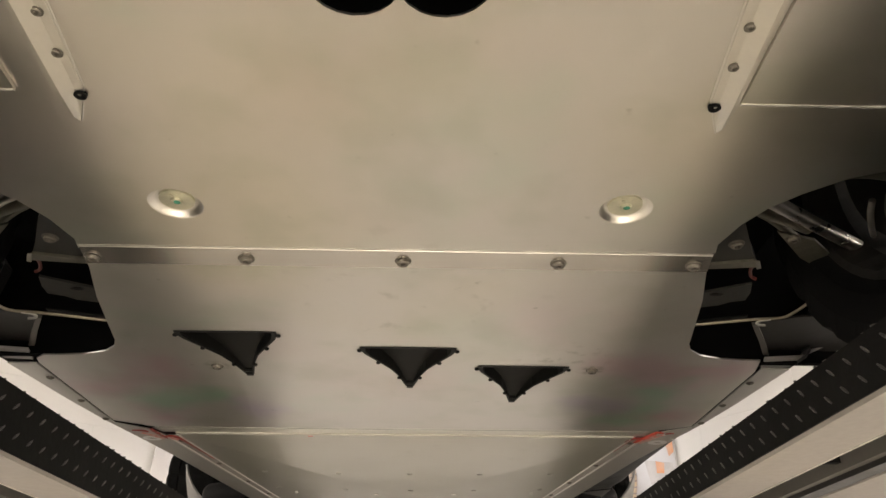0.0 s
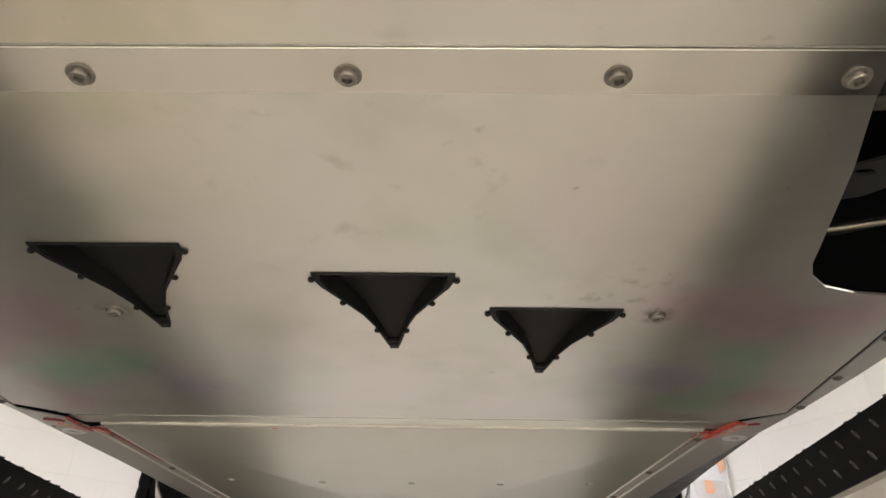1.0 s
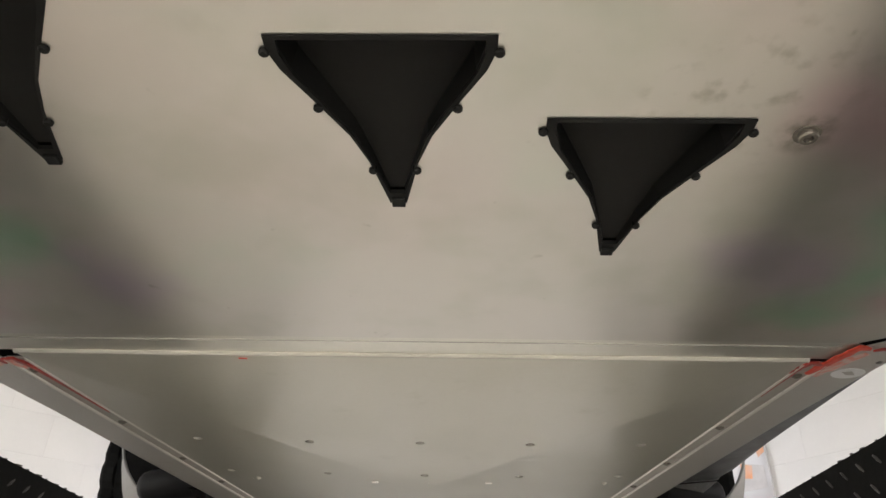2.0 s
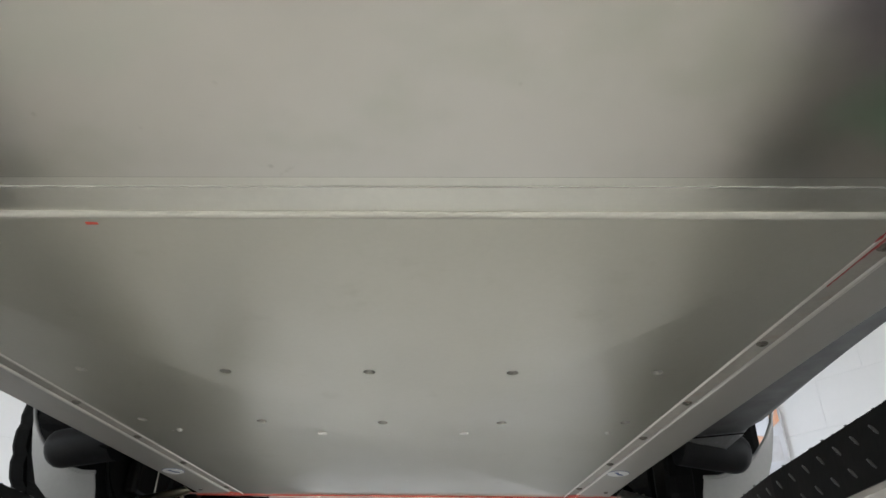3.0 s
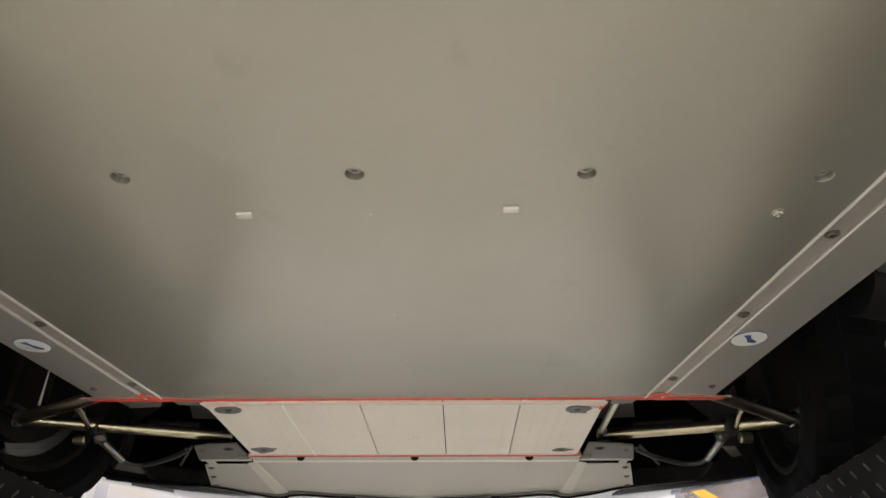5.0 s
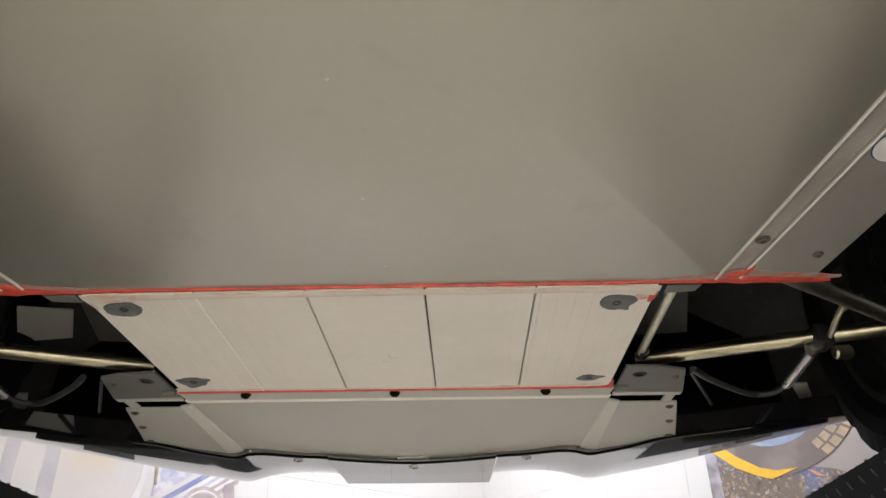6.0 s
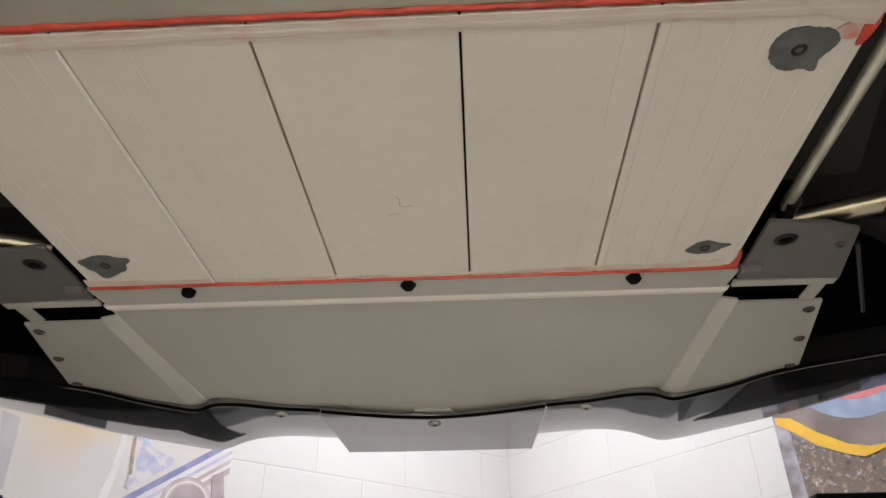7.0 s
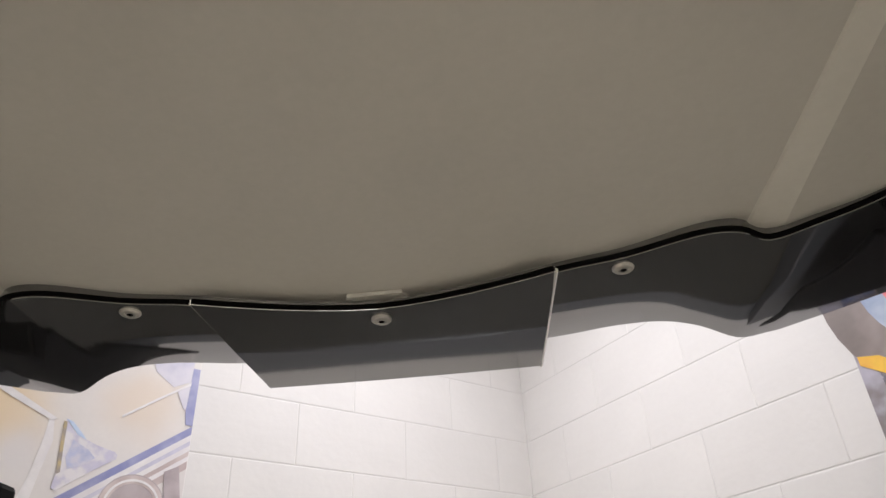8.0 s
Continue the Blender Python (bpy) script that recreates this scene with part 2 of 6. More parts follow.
RUNWAY_UNDER = material("grey_runway_flange", (0.26, 0.24, 0.22), 0.55, 0.0, 0.12, 5, 80, 0.08)
RUNWAY_EDGE = material("worn_bright_flange_edge", (0.62, 0.59, 0.54), 0.4, 0.6, 0.25, 40, 120, 0.05)
RUNWAY_SIDE = material("dull_channel_paint", (0.09, 0.085, 0.078), 0.6, 0.0, 0.15, 9, 90, 0.05)
# tone chosen to lighten the undertray's reflection of the unseen runway top
RUNWAY_TOP = material("pale_reflected_runway_top", (0.22, 0.206, 0.188), 0.5, 0.2, 0.25, 6, 60, 0.2, dirt=(0.12, 0.11, 0.1), dirt_amount=0.6)
BRACKET = material("grey_bracket_paint", (0.135, 0.13, 0.12), 0.5, 0.1, 0.1, 20, 120, 0.05)
LUG = material("worn_tread_lug", (0.05, 0.049, 0.047), 0.4, 0.4, 0.3, 30, 100, 0.05)
POST = material("dark_lift_paint", (0.05, 0.052, 0.055), 0.4, 0.0, 0.1, 4, 70, 0.05)
WALL = material("white_block_paint", (0.74, 0.725, 0.715), 0.5, 0.0, 0.02, 5, 45, 0.25, per_object=0.012)
MORTAR = material("white_painted_joint", (0.72, 0.705, 0.695), 0.6, 0.0, 0.04, 8, 60, 0.3)
FLOOR = material("pale_epoxy_floor", (0.6, 0.56, 0.485), 0.3, 0.0, 0.06, 1.2, 30, 0.02, dirt=(0.4, 0.36, 0.3), dirt_amount=0.3)
# mid-grey for the unseen ceiling and rear walls, lowered to weaken bounce light
CEIL = material("dimmed_shell_paint", (0.5, 0.5, 0.49), 0.7, 0.0, 0.03, 2, 30, 0.1)


def flat(name, colour, rough=0.5):
    return material(name, colour, rough, 0.0, 0.08, 14, 60, 0.05)


# ---- mesh helpers ----


def mesh_of(bm, mat, name, smooth=False):
    bmesh.ops.recalc_face_normals(bm, faces=bm.faces)
    if smooth:
        for e in bm.edges:
            e.smooth = e.calc_face_angle(0.0) < radians(32)
    me = bpy.data.meshes.new(name)
    bm.to_mesh(me)
    bm.free()
    me.materials.append(mat)
    if smooth:
        for p in me.polygons:
            p.use_smooth = True
    return me


def under(ob, parent):
    ob.parent = parent
    if parent is not None:
        ob.matrix_parent_inverse = base_of(parent).inverted()
    return ob


BASES = {}


def base_of(ob):
    """The pose of a thing or part, all of whose meshes are written in world coordinates."""
    m = BASES.get(ob.name, Matrix.Identity(4))
    return m


def part(name, bm, mat, parent=None, label="", smooth=False):
    ob = new(name, mesh_of(bm, mat, name, smooth))
    under(ob, parent)
    if label:
        tagged(ob, label)
    return ob


def piece(name, mesh, parent, m):
    ob = new(name, mesh)
    under(ob, parent)
    ob.matrix_basis = m
    BASES[ob.name] = m.copy()
    return ob


def empty(name, x, y, z):
    ob = new(name)
    ob.location = (x, y, z)
    BASES[ob.name] = Matrix.Translation((x, y, z))
    return ob


def box(bm, x0, x1, y0, y1, z0, z1, bevel=0.0):
    r = bmesh.ops.create_cube(bm, size=1.0, matrix=Matrix.Translation(((x0 + x1) / 2, (y0 + y1) / 2, (z0 + z1) / 2)) @ Matrix.Diagonal((x1 - x0, y1 - y0, z1 - z0, 1)))
    if bevel:
        edges = list({e for v in r["verts"] for e in v.link_edges})
        bmesh.ops.bevel(bm, geom=edges, offset=bevel, segments=2, affect="EDGES", profile=0.5)
    return bm


def plate(bm, outline, z0, thick, holes=(), bevel=0.0):
    """A flat sheet from a 2D outline with holes: its underside lies at z0, its top thick higher."""
    edges = []
    for loop in (outline, *holes):
        vs = [bm.verts.new((x, y, z0)) for x, y in loop]
        edges += [bm.edges.new((vs[i], vs[(i + 1) % len(vs)])) for i in range(len(vs))]
    fill = bmesh.ops.triangle_fill(bm, edges=edges, use_beauty=True, use_dissolve=False)
    faces = [f for f in fill["geom"] if isinstance(f, bmesh.types.BMFace)]
    ext = bmesh.ops.extrude_face_region(bm, geom=faces)
    up = [v for v in ext["geom"] if isinstance(v, bmesh.types.BMVert)]
    bmesh.ops.translate(bm, verts=up, vec=(0, 0, thick))
    return bm


def circle(cx, cy, r, n=24, ry=None):
    return [(cx + r * math.cos(2 * math.pi * i / n), cy + (ry or r) * math.sin(2 * math.pi * i / n)) for i in range(n)]


def mirror(points, dx=0.0, dy=0.0):
    return [(-x + dx, y + dy) for x, y in reversed(points)]


def smooth_path(points, steps=6):
    """A Catmull-Rom line through the points."""
    ps = [Vector(p) for p in points]
    ps = [2 * ps[0] - ps[1], *ps, 2 * ps[-1] - ps[-2]]
    out = []
    for i in range(1, len(ps) - 2):
        a, b, c, d = ps[i - 1 : i + 3]
        for k in range(steps):
            t = k / steps
            out.append(0.5 * (2 * b + (c - a) * t + (2 * a - 5 * b + 4 * c - d) * t * t + (3 * b - a - 3 * c + d) * t**3))
    return out + [ps[-2]]


def tube(bm, points, r, seg=12, cap=True):
    """A round bar along a line; r may be one radius or one for each point."""
    ps = [Vector(p) for p in points]
    rs = r if isinstance(r, (list, tuple)) else [r] * len(ps)
    rings, side = [], None
    for i, p in enumerate(ps):
        d = (ps[min(i + 1, len(ps) - 1)] - ps[max(i - 1, 0)]).normalized()
        side = d.orthogonal().normalized() if side is None else (side - d * side.dot(d)).normalized()
        up = d.cross(side)
        rings.append([bm.verts.new(p + rs[i] * (math.cos(2 * math.pi * k / seg) * side + math.sin(2 * math.pi * k / seg) * up)) for k in range(seg)])
    for a, b in zip(rings, rings[1:]):
        for k in range(seg):
            bm.faces.new((a[k], a[(k + 1) % seg], b[(k + 1) % seg], b[k]))
    if cap:
        bm.faces.new(rings[0][::-1])
        bm.faces.new(rings[-1])
    return bm


def spin(bm, profile, seg=32, close=False, m=Matrix.Identity(4)):
    """A turned body about z from (radius, height) pairs."""
    rings = []
    for r, z in profile:
        if r < 1e-6:
            rings.append([bm.verts.new(m @ Vector((0, 0, z)))])
        else:
            rings.append([bm.verts.new(m @ Vector((r * math.cos(2 * math.pi * k / seg), r * math.sin(2 * math.pi * k / seg), z))) for k in range(seg)])
    pairs = list(zip(rings, rings[1:])) + ([(rings[-1], rings[0])] if close else [])
    for a, b in pairs:
        for k in range(seg):
            va = [a[k % len(a)], a[(k + 1) % len(a)]]
            vb = [b[(k + 1) % len(b)], b[k % len(b)]]
            ring = []
            for v in va + vb:
                if v not in ring:
                    ring.append(v)
            if len(ring) > 2:
                bm.faces.new(ring)
    return bm


def sheet(bm, rows, thick=(0, 0, 0)):
    """A skin over rows of points, given a thickness by a shifted back."""
    def skin(shift):
        grid = [[bm.verts.new(Vector(p) + Vector(shift)) for p in row] for row in rows]
        for a, b in zip(grid, grid[1:]):
            for k in range(len(a) - 1):
                bm.faces.new((a[k], a[k + 1], b[k + 1], b[k]))
        return grid
    g = skin((0, 0, 0))
    if Vector(thick).length > 0:
        h = skin(thick)
        rim = [(g[0], h[0]), (g[-1], h[-1]), ([r[0] for r in g], [r[0] for r in h]), ([r[-1] for r in g], [r[-1] for r in h])]
        for a, b in rim:
            for k in range(len(a) - 1):
                bm.faces.new((a[k], a[k + 1], b[k + 1], b[k]))
    return bm


def bead(bm, points, widths, z0, height, rng, jitter=0.25):
    """A brushed bead of sealing paint on the underside: a low dome with uneven edges."""
    rows = []
    ps = [Vector((x, y, 0)) for x, y in points]
    for i, p in enumerate(ps):
        d = (ps[min(i + 1, len(ps) - 1)] - ps[max(i - 1, 0)]).normalized()
        s = Vector((-d.y, d.x, 0))
        wl, wr = (widths[i] * (1 + rng.uniform(-jitter, jitter)) for _ in range(2))
        rows.append([(*(p - s * wl).xy, z0), (*(p - s * wl * 0.5).xy, z0 - height), (*(p + s * wr * 0.5).xy, z0 - height), (*(p + s * wr).xy, z0)])
    sheet(bm, rows, (0, 0, 0.0015))
    return bm


def blob(cx, cy, rx, ry, rng, n=40, rough=0.22, jag=0.12):
    phase = [rng.uniform(0, 6.28) for _ in range(4)]
    out = []
    for i in range(n):
        a = 2 * math.pi * i / n
        k = 1 + rough * (0.6 * math.sin(2 * a + phase[0]) + 0.35 * math.sin(3 * a + phase[1]) + 0.3 * math.sin(7 * a + phase[2])) + rng.uniform(-jag, jag)
        out.append((cx + rx * k * math.cos(a), cy + ry * k * math.sin(a)))
    return out


# ---- room ----
CORNER = Vector((0.2, 5.8))
AZ_R, AZ_L = 143.5, 230.0
DIR_R = Vector((math.sin(radians(AZ_R)), math.cos(radians(AZ_R))))
DIR_L = Vector((math.sin(radians(AZ_L)), math.cos(radians(AZ_L))))
COURSE, BLOCK = 0.2, 0.4

bm = bmesh.new()
box(bm, -9, 9, -9, 9, FLOOR_Z - 0.2, FLOOR_Z)
floor = tagged(part("floor", bm, FLOOR), "pale beige epoxy workshop floor, slightly worn", "floor", kind="structure")
bm = bmesh.new()
box(bm, -9, 9, -9, 9, CEIL_Z, CEIL_Z + 0.2)
tagged(part("ceiling", bm, CEIL), "plain grey workshop ceiling, unseen, toned down to cut bounce light", "ceiling", kind="structure")


def wall_frame(direction, flip):
    """x along the wall from the corner, y out of the wall into the room, z up."""
    n_ = Vector((-direction.y, direction.x)) if flip else Vector((direction.y, -direction.x))
    return Matrix(((direction.x, n_.x, 0, CORNER.x), (direction.y, n_.y, 0, CORNER.y), (0, 0, 1, 0), (0, 0, 0, 1)))


FRAME_R = wall_frame(DIR_R, False)
FRAME_L = wall_frame(DIR_L, True)
if (FRAME_R.to_3x3() @ Vector((0, 1, 0))).y > 0:
    FRAME_R = wall_frame(DIR_R, True)
if (FRAME_L.to_3x3() @ Vector((0, 1, 0))).y > 0:
    FRAME_L = wall_frame(DIR_L, False)


def block_mesh(length):
    """A concrete block's painted face, its edges eased."""
    bm = bmesh.new()
    g, b, d = 0.0008, 0.003, 0.0017
    x0, x1, z0, z1 = 0.0006, length - 0.0006, g, COURSE - g
    back = [bm.verts.new(p) for p in ((x0, 0, z0), (x1, 0, z0), (x1, 0, z1), (x0, 0, z1))]
    mid = [bm.verts.new(p) for p in ((x0, 0.0008, z0), (x1, 0.0008, z0), (x1, 0.0008, z1), (x0, 0.0008, z1))]
    top = [bm.verts.new(p) for p in ((x0 + b, d, z0 + b), (x1 - b, d, z0 + b), (x1 - b, d, z1 - b), (x0 + b, d, z1 - b))]
    bm.faces.new(top)
    for lower, upper in ((back, mid), (mid, top)):
        for k in range(4):
            bm.faces.new((lower[k], lower[(k + 1) % 4], upper[(k + 1) % 4], upper[k]))
    return mesh_of(bm, WALL, "block")


BLOCKS = {}


def block_of(length):
    key = round(length, 3)
    if key not in BLOCKS:
        BLOCKS[key] = block_mesh(key)
    return BLOCKS[key]


def block_wall(name, fr, length, label):
    bm = bmesh.new()
    box(bm, -0.3, length, -0.2, 0.0, FLOOR_Z, CEIL_Z)
    bmesh.ops.transform(bm, matrix=fr, verts=bm.verts)
    wall = tagged(part(name, bm, MORTAR), label, "wall", kind="structure")
    return wall


wall_right = block_wall("wall_east", FRAME_R, 10.0, "white painted concrete block wall, meeting a corner")
wall_left = block_wall("wall_west", FRAME_L, 8.4, "white painted concrete block wall behind the lift")
for name, x0, x1, y0, y1 in (("wall_south", -8, 8, -6.2, -6.0), ("wall_side_1", -6.2, -6.0, -6, 3.5), ("wall_side_2", 6.0, 6.2, -6, 3.5)):
    bm = bmesh.new()
    box(bm, x0, x1, y0, y1, FLOOR_Z, CEIL_Z)
    tagged(part(name, bm, CEIL), "plain grey workshop wall, unseen, toned down to cut bounce light", "wall", kind="structure")

# ---- lift ----
lift = tagged(empty("four_post_lift", 0, 1.7, FLOOR_Z), "black four-post car lift with tread-plate runways, raised", "car lift")


def splay(bm, sgn):
    """The runways run straight under the car and flare a little towards the turn plates in front."""
    bend, rate = (1.9, 0.07) if sgn > 0 else (2.85, 0.06)
    for v in bm.verts:
        v.co.x += sgn * rate * max(0.0, v.co.y - bend)


def long_box(bm, sgn, xa, xb, y0, y1, z0, z1, bevel=0.0):
    """A strip of a runway between two distances from its inner side, jointed where the runway flares."""
    bend = 1.9 if sgn > 0 else 2.85
    xs = sorted((xa, xb))
    if y0 < bend < y1:
        box(bm, xs[0], xs[1], y0, bend, z0, z1)
        box(bm, xs[0], xs[1], bend, y1, z0, z1)
    else:
        box(bm, xs[0], xs[1], y0, y1, z0, z1, bevel)


def runway(x_in, sgn, RUN_TOP, RUN_BOT):
    """A folded steel runway: tread-plate top and inner side, a grey lower flange, an open channel, an outer side."""
    y0, y1 = -2.2, 3.86
    x_out = x_in + sgn * 0.5
    rng = random.Random(5 if sgn > 0 else 6)
    bm = bmesh.new()
    long_box(bm, sgn, x_in, x_out, y0, y1, RUN_TOP - 0.006, RUN_TOP - 0.002)
    long_box(bm, sgn, x_in, x_in + sgn * 0.006, y0, y1, RUN_BOT, RUN_TOP - 0.006)
    long_box(bm, sgn, x_out, x_out - sgn * 0.006, y0, y1, RUN_BOT, RUN_TOP - 0.006)
    for k in range(11):
        yc = y0 + 0.3 + k * 0.56
        rib = sorted((x_in + sgn * 0.01, x_out - sgn * 0.01))
        box(bm, rib[0], rib[1], yc, yc + 0.012, RUN_BOT + 0.015, RUN_TOP - 0.006)
    splay(bm, sgn)
    run = part("runway", bm, RUNWAY, lift, "black tread-plate runway")
    for name, mat, xa, xb, za, zb, label in (
        ("lower_flange", RUNWAY_UNDER, 0.002, 0.089, -0.006, 0.0, "grey folded lower flange"),
        ("flange_edge", RUNWAY_EDGE, 0.0892, 0.0915, -0.007, 0.012, "bright worn flange edge"),
        ("bottom_sheet", RUNWAY_UNDER, 0.216, 0.496, -0.006, 0.0, "grey bottom sheet"),
        ("channel_rail", DARK_METAL, 0.182, 0.212, -0.004, 0.03, ""),
        ("channel_side", RUNWAY_SIDE, 0.168, 0.1815, 0.004, 0.034, "dull grey channel side"),
    ):
        bm = bmesh.new()
        long_box(bm, sgn, x_in + sgn * xa, x_in + sgn * xb, y0, y1, RUN_BOT + za, RUN_BOT + zb)
        splay(bm, sgn)
        part(name, bm, mat, run, label)
    # added top sheet, unseen from below: lightens the reflection outside the dark edge
    bm = bmesh.new()
    long_box(bm, sgn, x_in + sgn * 0.05, x_out - sgn * 0.003, y0, 3.3, RUN_TOP - 0.002, RUN_TOP)
    splay(bm, sgn)
    part("tread_sheet", bm, RUNWAY_TOP, run, "grey runway top, unseen, paler to lighten its reflection")
    # raised lugs of the tread plate on the inner side and along the top edge
    bm = bmesh.new()
    face = x_in - sgn * 0.0001
    for k in range(int((y1 - y0) / 0.037)):
        for row in range(2):
            yc = y0 + 0.03 + k * 0.037 + row * 0.018
            zc = RUN_BOT + (RUN_TOP - RUN_BOT) * (0.28 + 0.42 * row)
            m = Matrix.Translation((face, yc, zc)) @ Matrix.Rotation(radians(42), 4, "X") @ Matrix.Diagonal((0.0024, 0.0165, 0.0034, 1))
            bmesh.ops.create_icosphere(bm, subdivisions=1, radius=0.62, matrix=m)
    for k in range(int((y1 - y0) / 0.026)):
        yc = y0 + 0.01 + k * 0.026
        xc = x_in + sgn * rng.uniform(0.003, 0.008)
        m = Matrix.Translation((xc, yc, RUN_TOP - 0.001)) @ Matrix.Rotation(radians(45 if k % 2 else -45), 4, "Z") @ Matrix.Diagonal((0.005, 0.012, 0.0032, 1))
        bmesh.ops.create_icosphere(bm, subdivisions=1, radius=0.62, matrix=m)
    splay(bm, sgn)
    tagged(part("tread_lug", bm, LUG, run, "worn raised tread lugs"), kind="stuff")
    # wheel stop at the front end
    bm = bmesh.new()
    st = sorted((0.645, 1.0) if sgn > 0 else (-0.487, -0.96))
    box(bm, st[0], st[1], 3.84, 3.88, RUN_TOP, 1.702, 0.008)
    part("wheel_stop", bm, RUNWAY, lift, "black wheel stop plate")
    # unseen black sheet behind the stop, added to darken the lip's reflection
    bm = bmesh.new()
    box(bm, st[0], st[1], 3.884, 4.34, RUN_TOP - 0.012, RUN_TOP, 0.002)
    part("reflection_flap", bm, RUNWAY, lift, "black flap behind the wheel stop, unseen, added to darken the lip's reflection")
    return run


runway(0.517, 1, 1.63, 1.567)
runway(-0.488, -1, 1.63, 1.549)
for yb, xl, xr_, foot in ((-1.9, -1.5, 1.5, 0.15), (4.42, -1.06, 1.03, 0.1)):
    bm = bmesh.new()
    box(bm, xl, xr_, yb - 0.08, yb + 0.08, 1.2, 1.485, 0.006)
    part("crossbeam", bm, POST, lift, "dark grey steel crossbeam")
    for xb in (xl, xr_):
        bm = bmesh.new()
        box(bm, xb - 0.06, xb + 0.06, yb - 0.06, yb + 0.06, FLOOR_Z + 0.02, 1.72, 0.006)
        box(bm, xb - foot, xb + foot, yb - foot, yb + foot, FLOOR_Z, FLOOR_Z + 0.02, 0.003)
        part("post", bm, POST, lift)
for xb in (-1, 1):
    for yb in (-1.9, 4.42):
        bm = bmesh.new()
        box(bm, xb * 0.75 - 0.12, xb * 0.75 + 0.12, min(yb, 3.8) - 0.05 if yb > 0 else yb - 0.05, yb + 0.05, 1.487, 1.5435, 0.004)
        part("runway_bracket", bm, POST, lift)

# ---- car ----
H = 1.8
car = tagged(empty("sports_car", 0, 1.75, 1.63), "dark grey sports car with flat sheet-metal floor, on a lift", "car")


def bolt_mesh(r, h, mat, name):
    bm = bmesh.new()
    spin(bm, [(r * 1.35, 0.0), (r * 1.35, -0.001), (r, -0.0012), (r, -h * 0.75), (r * 0.86, -h), (r * 0.5, -h), (r * 0.46, -h * 0.35), (0, -h * 0.35)], 16)
    return mesh_of(bm, mat, name)


def cup_mesh(r, depth, mat, name):
    """A fastener sunk into the sheet."""
    bm = bmesh.new()
    spin(bm, [(r * 1.06, -0.0002), (r, 0.0004), (r * 0.95, depth), (r * 0.7, depth), (r * 0.64, depth - 0.0022), (r * 0.3, depth - 0.0026), (r * 0.27, depth - 0.0008), (0, depth - 0.0008)], 18)
    return mesh_of(bm, mat, name)


BOLT_M = bolt_mesh(0.0085, 0.006, BOLT, "bolt")
SCREW_M = bolt_mesh(0.0058, 0.003, BOLT, "screw")
SMALL_SCREW_M = bolt_mesh(0.0042, 0.003, BOLT, "screw_small")
DARK_SCREW_M = bolt_mesh(0.0052, 0.003, RUST, "dark_screw")
CUP_M = cup_mesh(0.0087, 0.0068, CUP_ZINC, "sunk_fastener")
BRIGHT_SCREW_M = bolt_mesh(0.0046, 0.0035, CUP_ZINC, "bright_screw")

# rear undertray
ARCH = [(0.438, 0.641), (0.433, 0.618), (0.444, 0.568), (0.463, 0.527), (0.49, 0.496), (0.527, 0.464), (0.563, 0.448), (0.63, 0.435), (0.72, 0.43)]
rear_outline = ARCH + [(0.72, -0.75), (-0.72, -0.75)] + mirror(ARCH, 0.014, 0.012)


def twin_hole():
    r, ya, xa, xb = 0.0417, 0.199, -0.0175, 0.0575
    pts = []
    half = (xb - xa) / 2
    a0 = math.acos(half / r)
    for i in range(19):
        a = a0 + (2 * math.pi - 2 * a0) * i / 18
        pts.append((xa + r * math.cos(a), ya + r * math.sin(a)))
    for i in range(19):
        a = math.pi + a0 + (2 * math.pi - 2 * a0) * i / 18
        pts.append((xb + r * math.cos(a), ya + r * math.sin(a)))
    out = []
    for p in pts:
        if not out or (Vector(p) - Vector(out[-1])).length > 1e-4:
            out.append(p)
    if (Vector(out[0]) - Vector(out[-1])).length < 1e-4:
        out.pop()
    return out


DISH = [(-0.26, 0.541), (0.289, 0.537)]
bm = bmesh.new()
plate(bm, rear_outline, H, 0.003, [twin_hole(), circle(*DISH[0], 0.033, 32), circle(*DISH[1], 0.033, 32)])
rear_tray = part("rear_undertray", bm, ALU, car, "satin aluminium rear undertray")
bm = bmesh.new()
box(bm, -0.12, 0.16, 0.12, 0.29, H + 0.012, H + 0.16)
for f_ in [f for f in bm.faces if f.normal.z < -0.9]:
    bm.faces.remove(f_)
part("outlet_box", bm, BLACK, rear_tray, "black hollow behind twin round outlets")
bm = bmesh.new()
spin(bm, [(0.0335, 0.0), (0.0322, 0.0004), (0.031, 0.0016), (0.0285, 0.0055), (0.0265, 0.0078), (0.025, 0.0085), (0.0, 0.0085)], 36)
dish_mesh = mesh_of(bm, ALU_BRIGHT, "fastener_dish", True)
bm = bmesh.new()
spin(bm, [(0.0215, 0.0085), (0.021, 0.0055), (0.0075, 0.005), (0.007, 0.002), (0.0035, 0.002), (0.0033, 0.006), (0, 0.006)], 28)
spin(bm, [(0.003, 0.005), (0.003, 0.003), (0, 0.003)], 10, m=Matrix.Translation((-0.004, -0.012, 0)))
DISC = material("dull_plated_disc", (0.5, 0.49, 0.38), 0.4, 0.8, 0.15, 40, 200, 0.05)
disc_mesh = mesh_of(bm, DISC, "quarter_turn_disc")
GREEN = flat("green_threadlock", (0.03, 0.2, 0.12))
bm = bmesh.new()
spin(bm, [(0.005, 0.0035), (0.004, 0.0018), (0, 0.0016)], 10)
green_mesh = mesh_of(bm, GREEN, "threadlock_dab")
for x, y in DISH:
    d = piece("fastener_dish", dish_mesh, rear_tray, Matrix.Translation((x, y, H)))
    piece("quarter_turn_disc", disc_mesh, rear_tray, Matrix.Translation((x, y, H)))
    piece("threadlock_dab", green_mesh, rear_tray, Matrix.Translation((x + 0.0015, y - 0.001, H)))

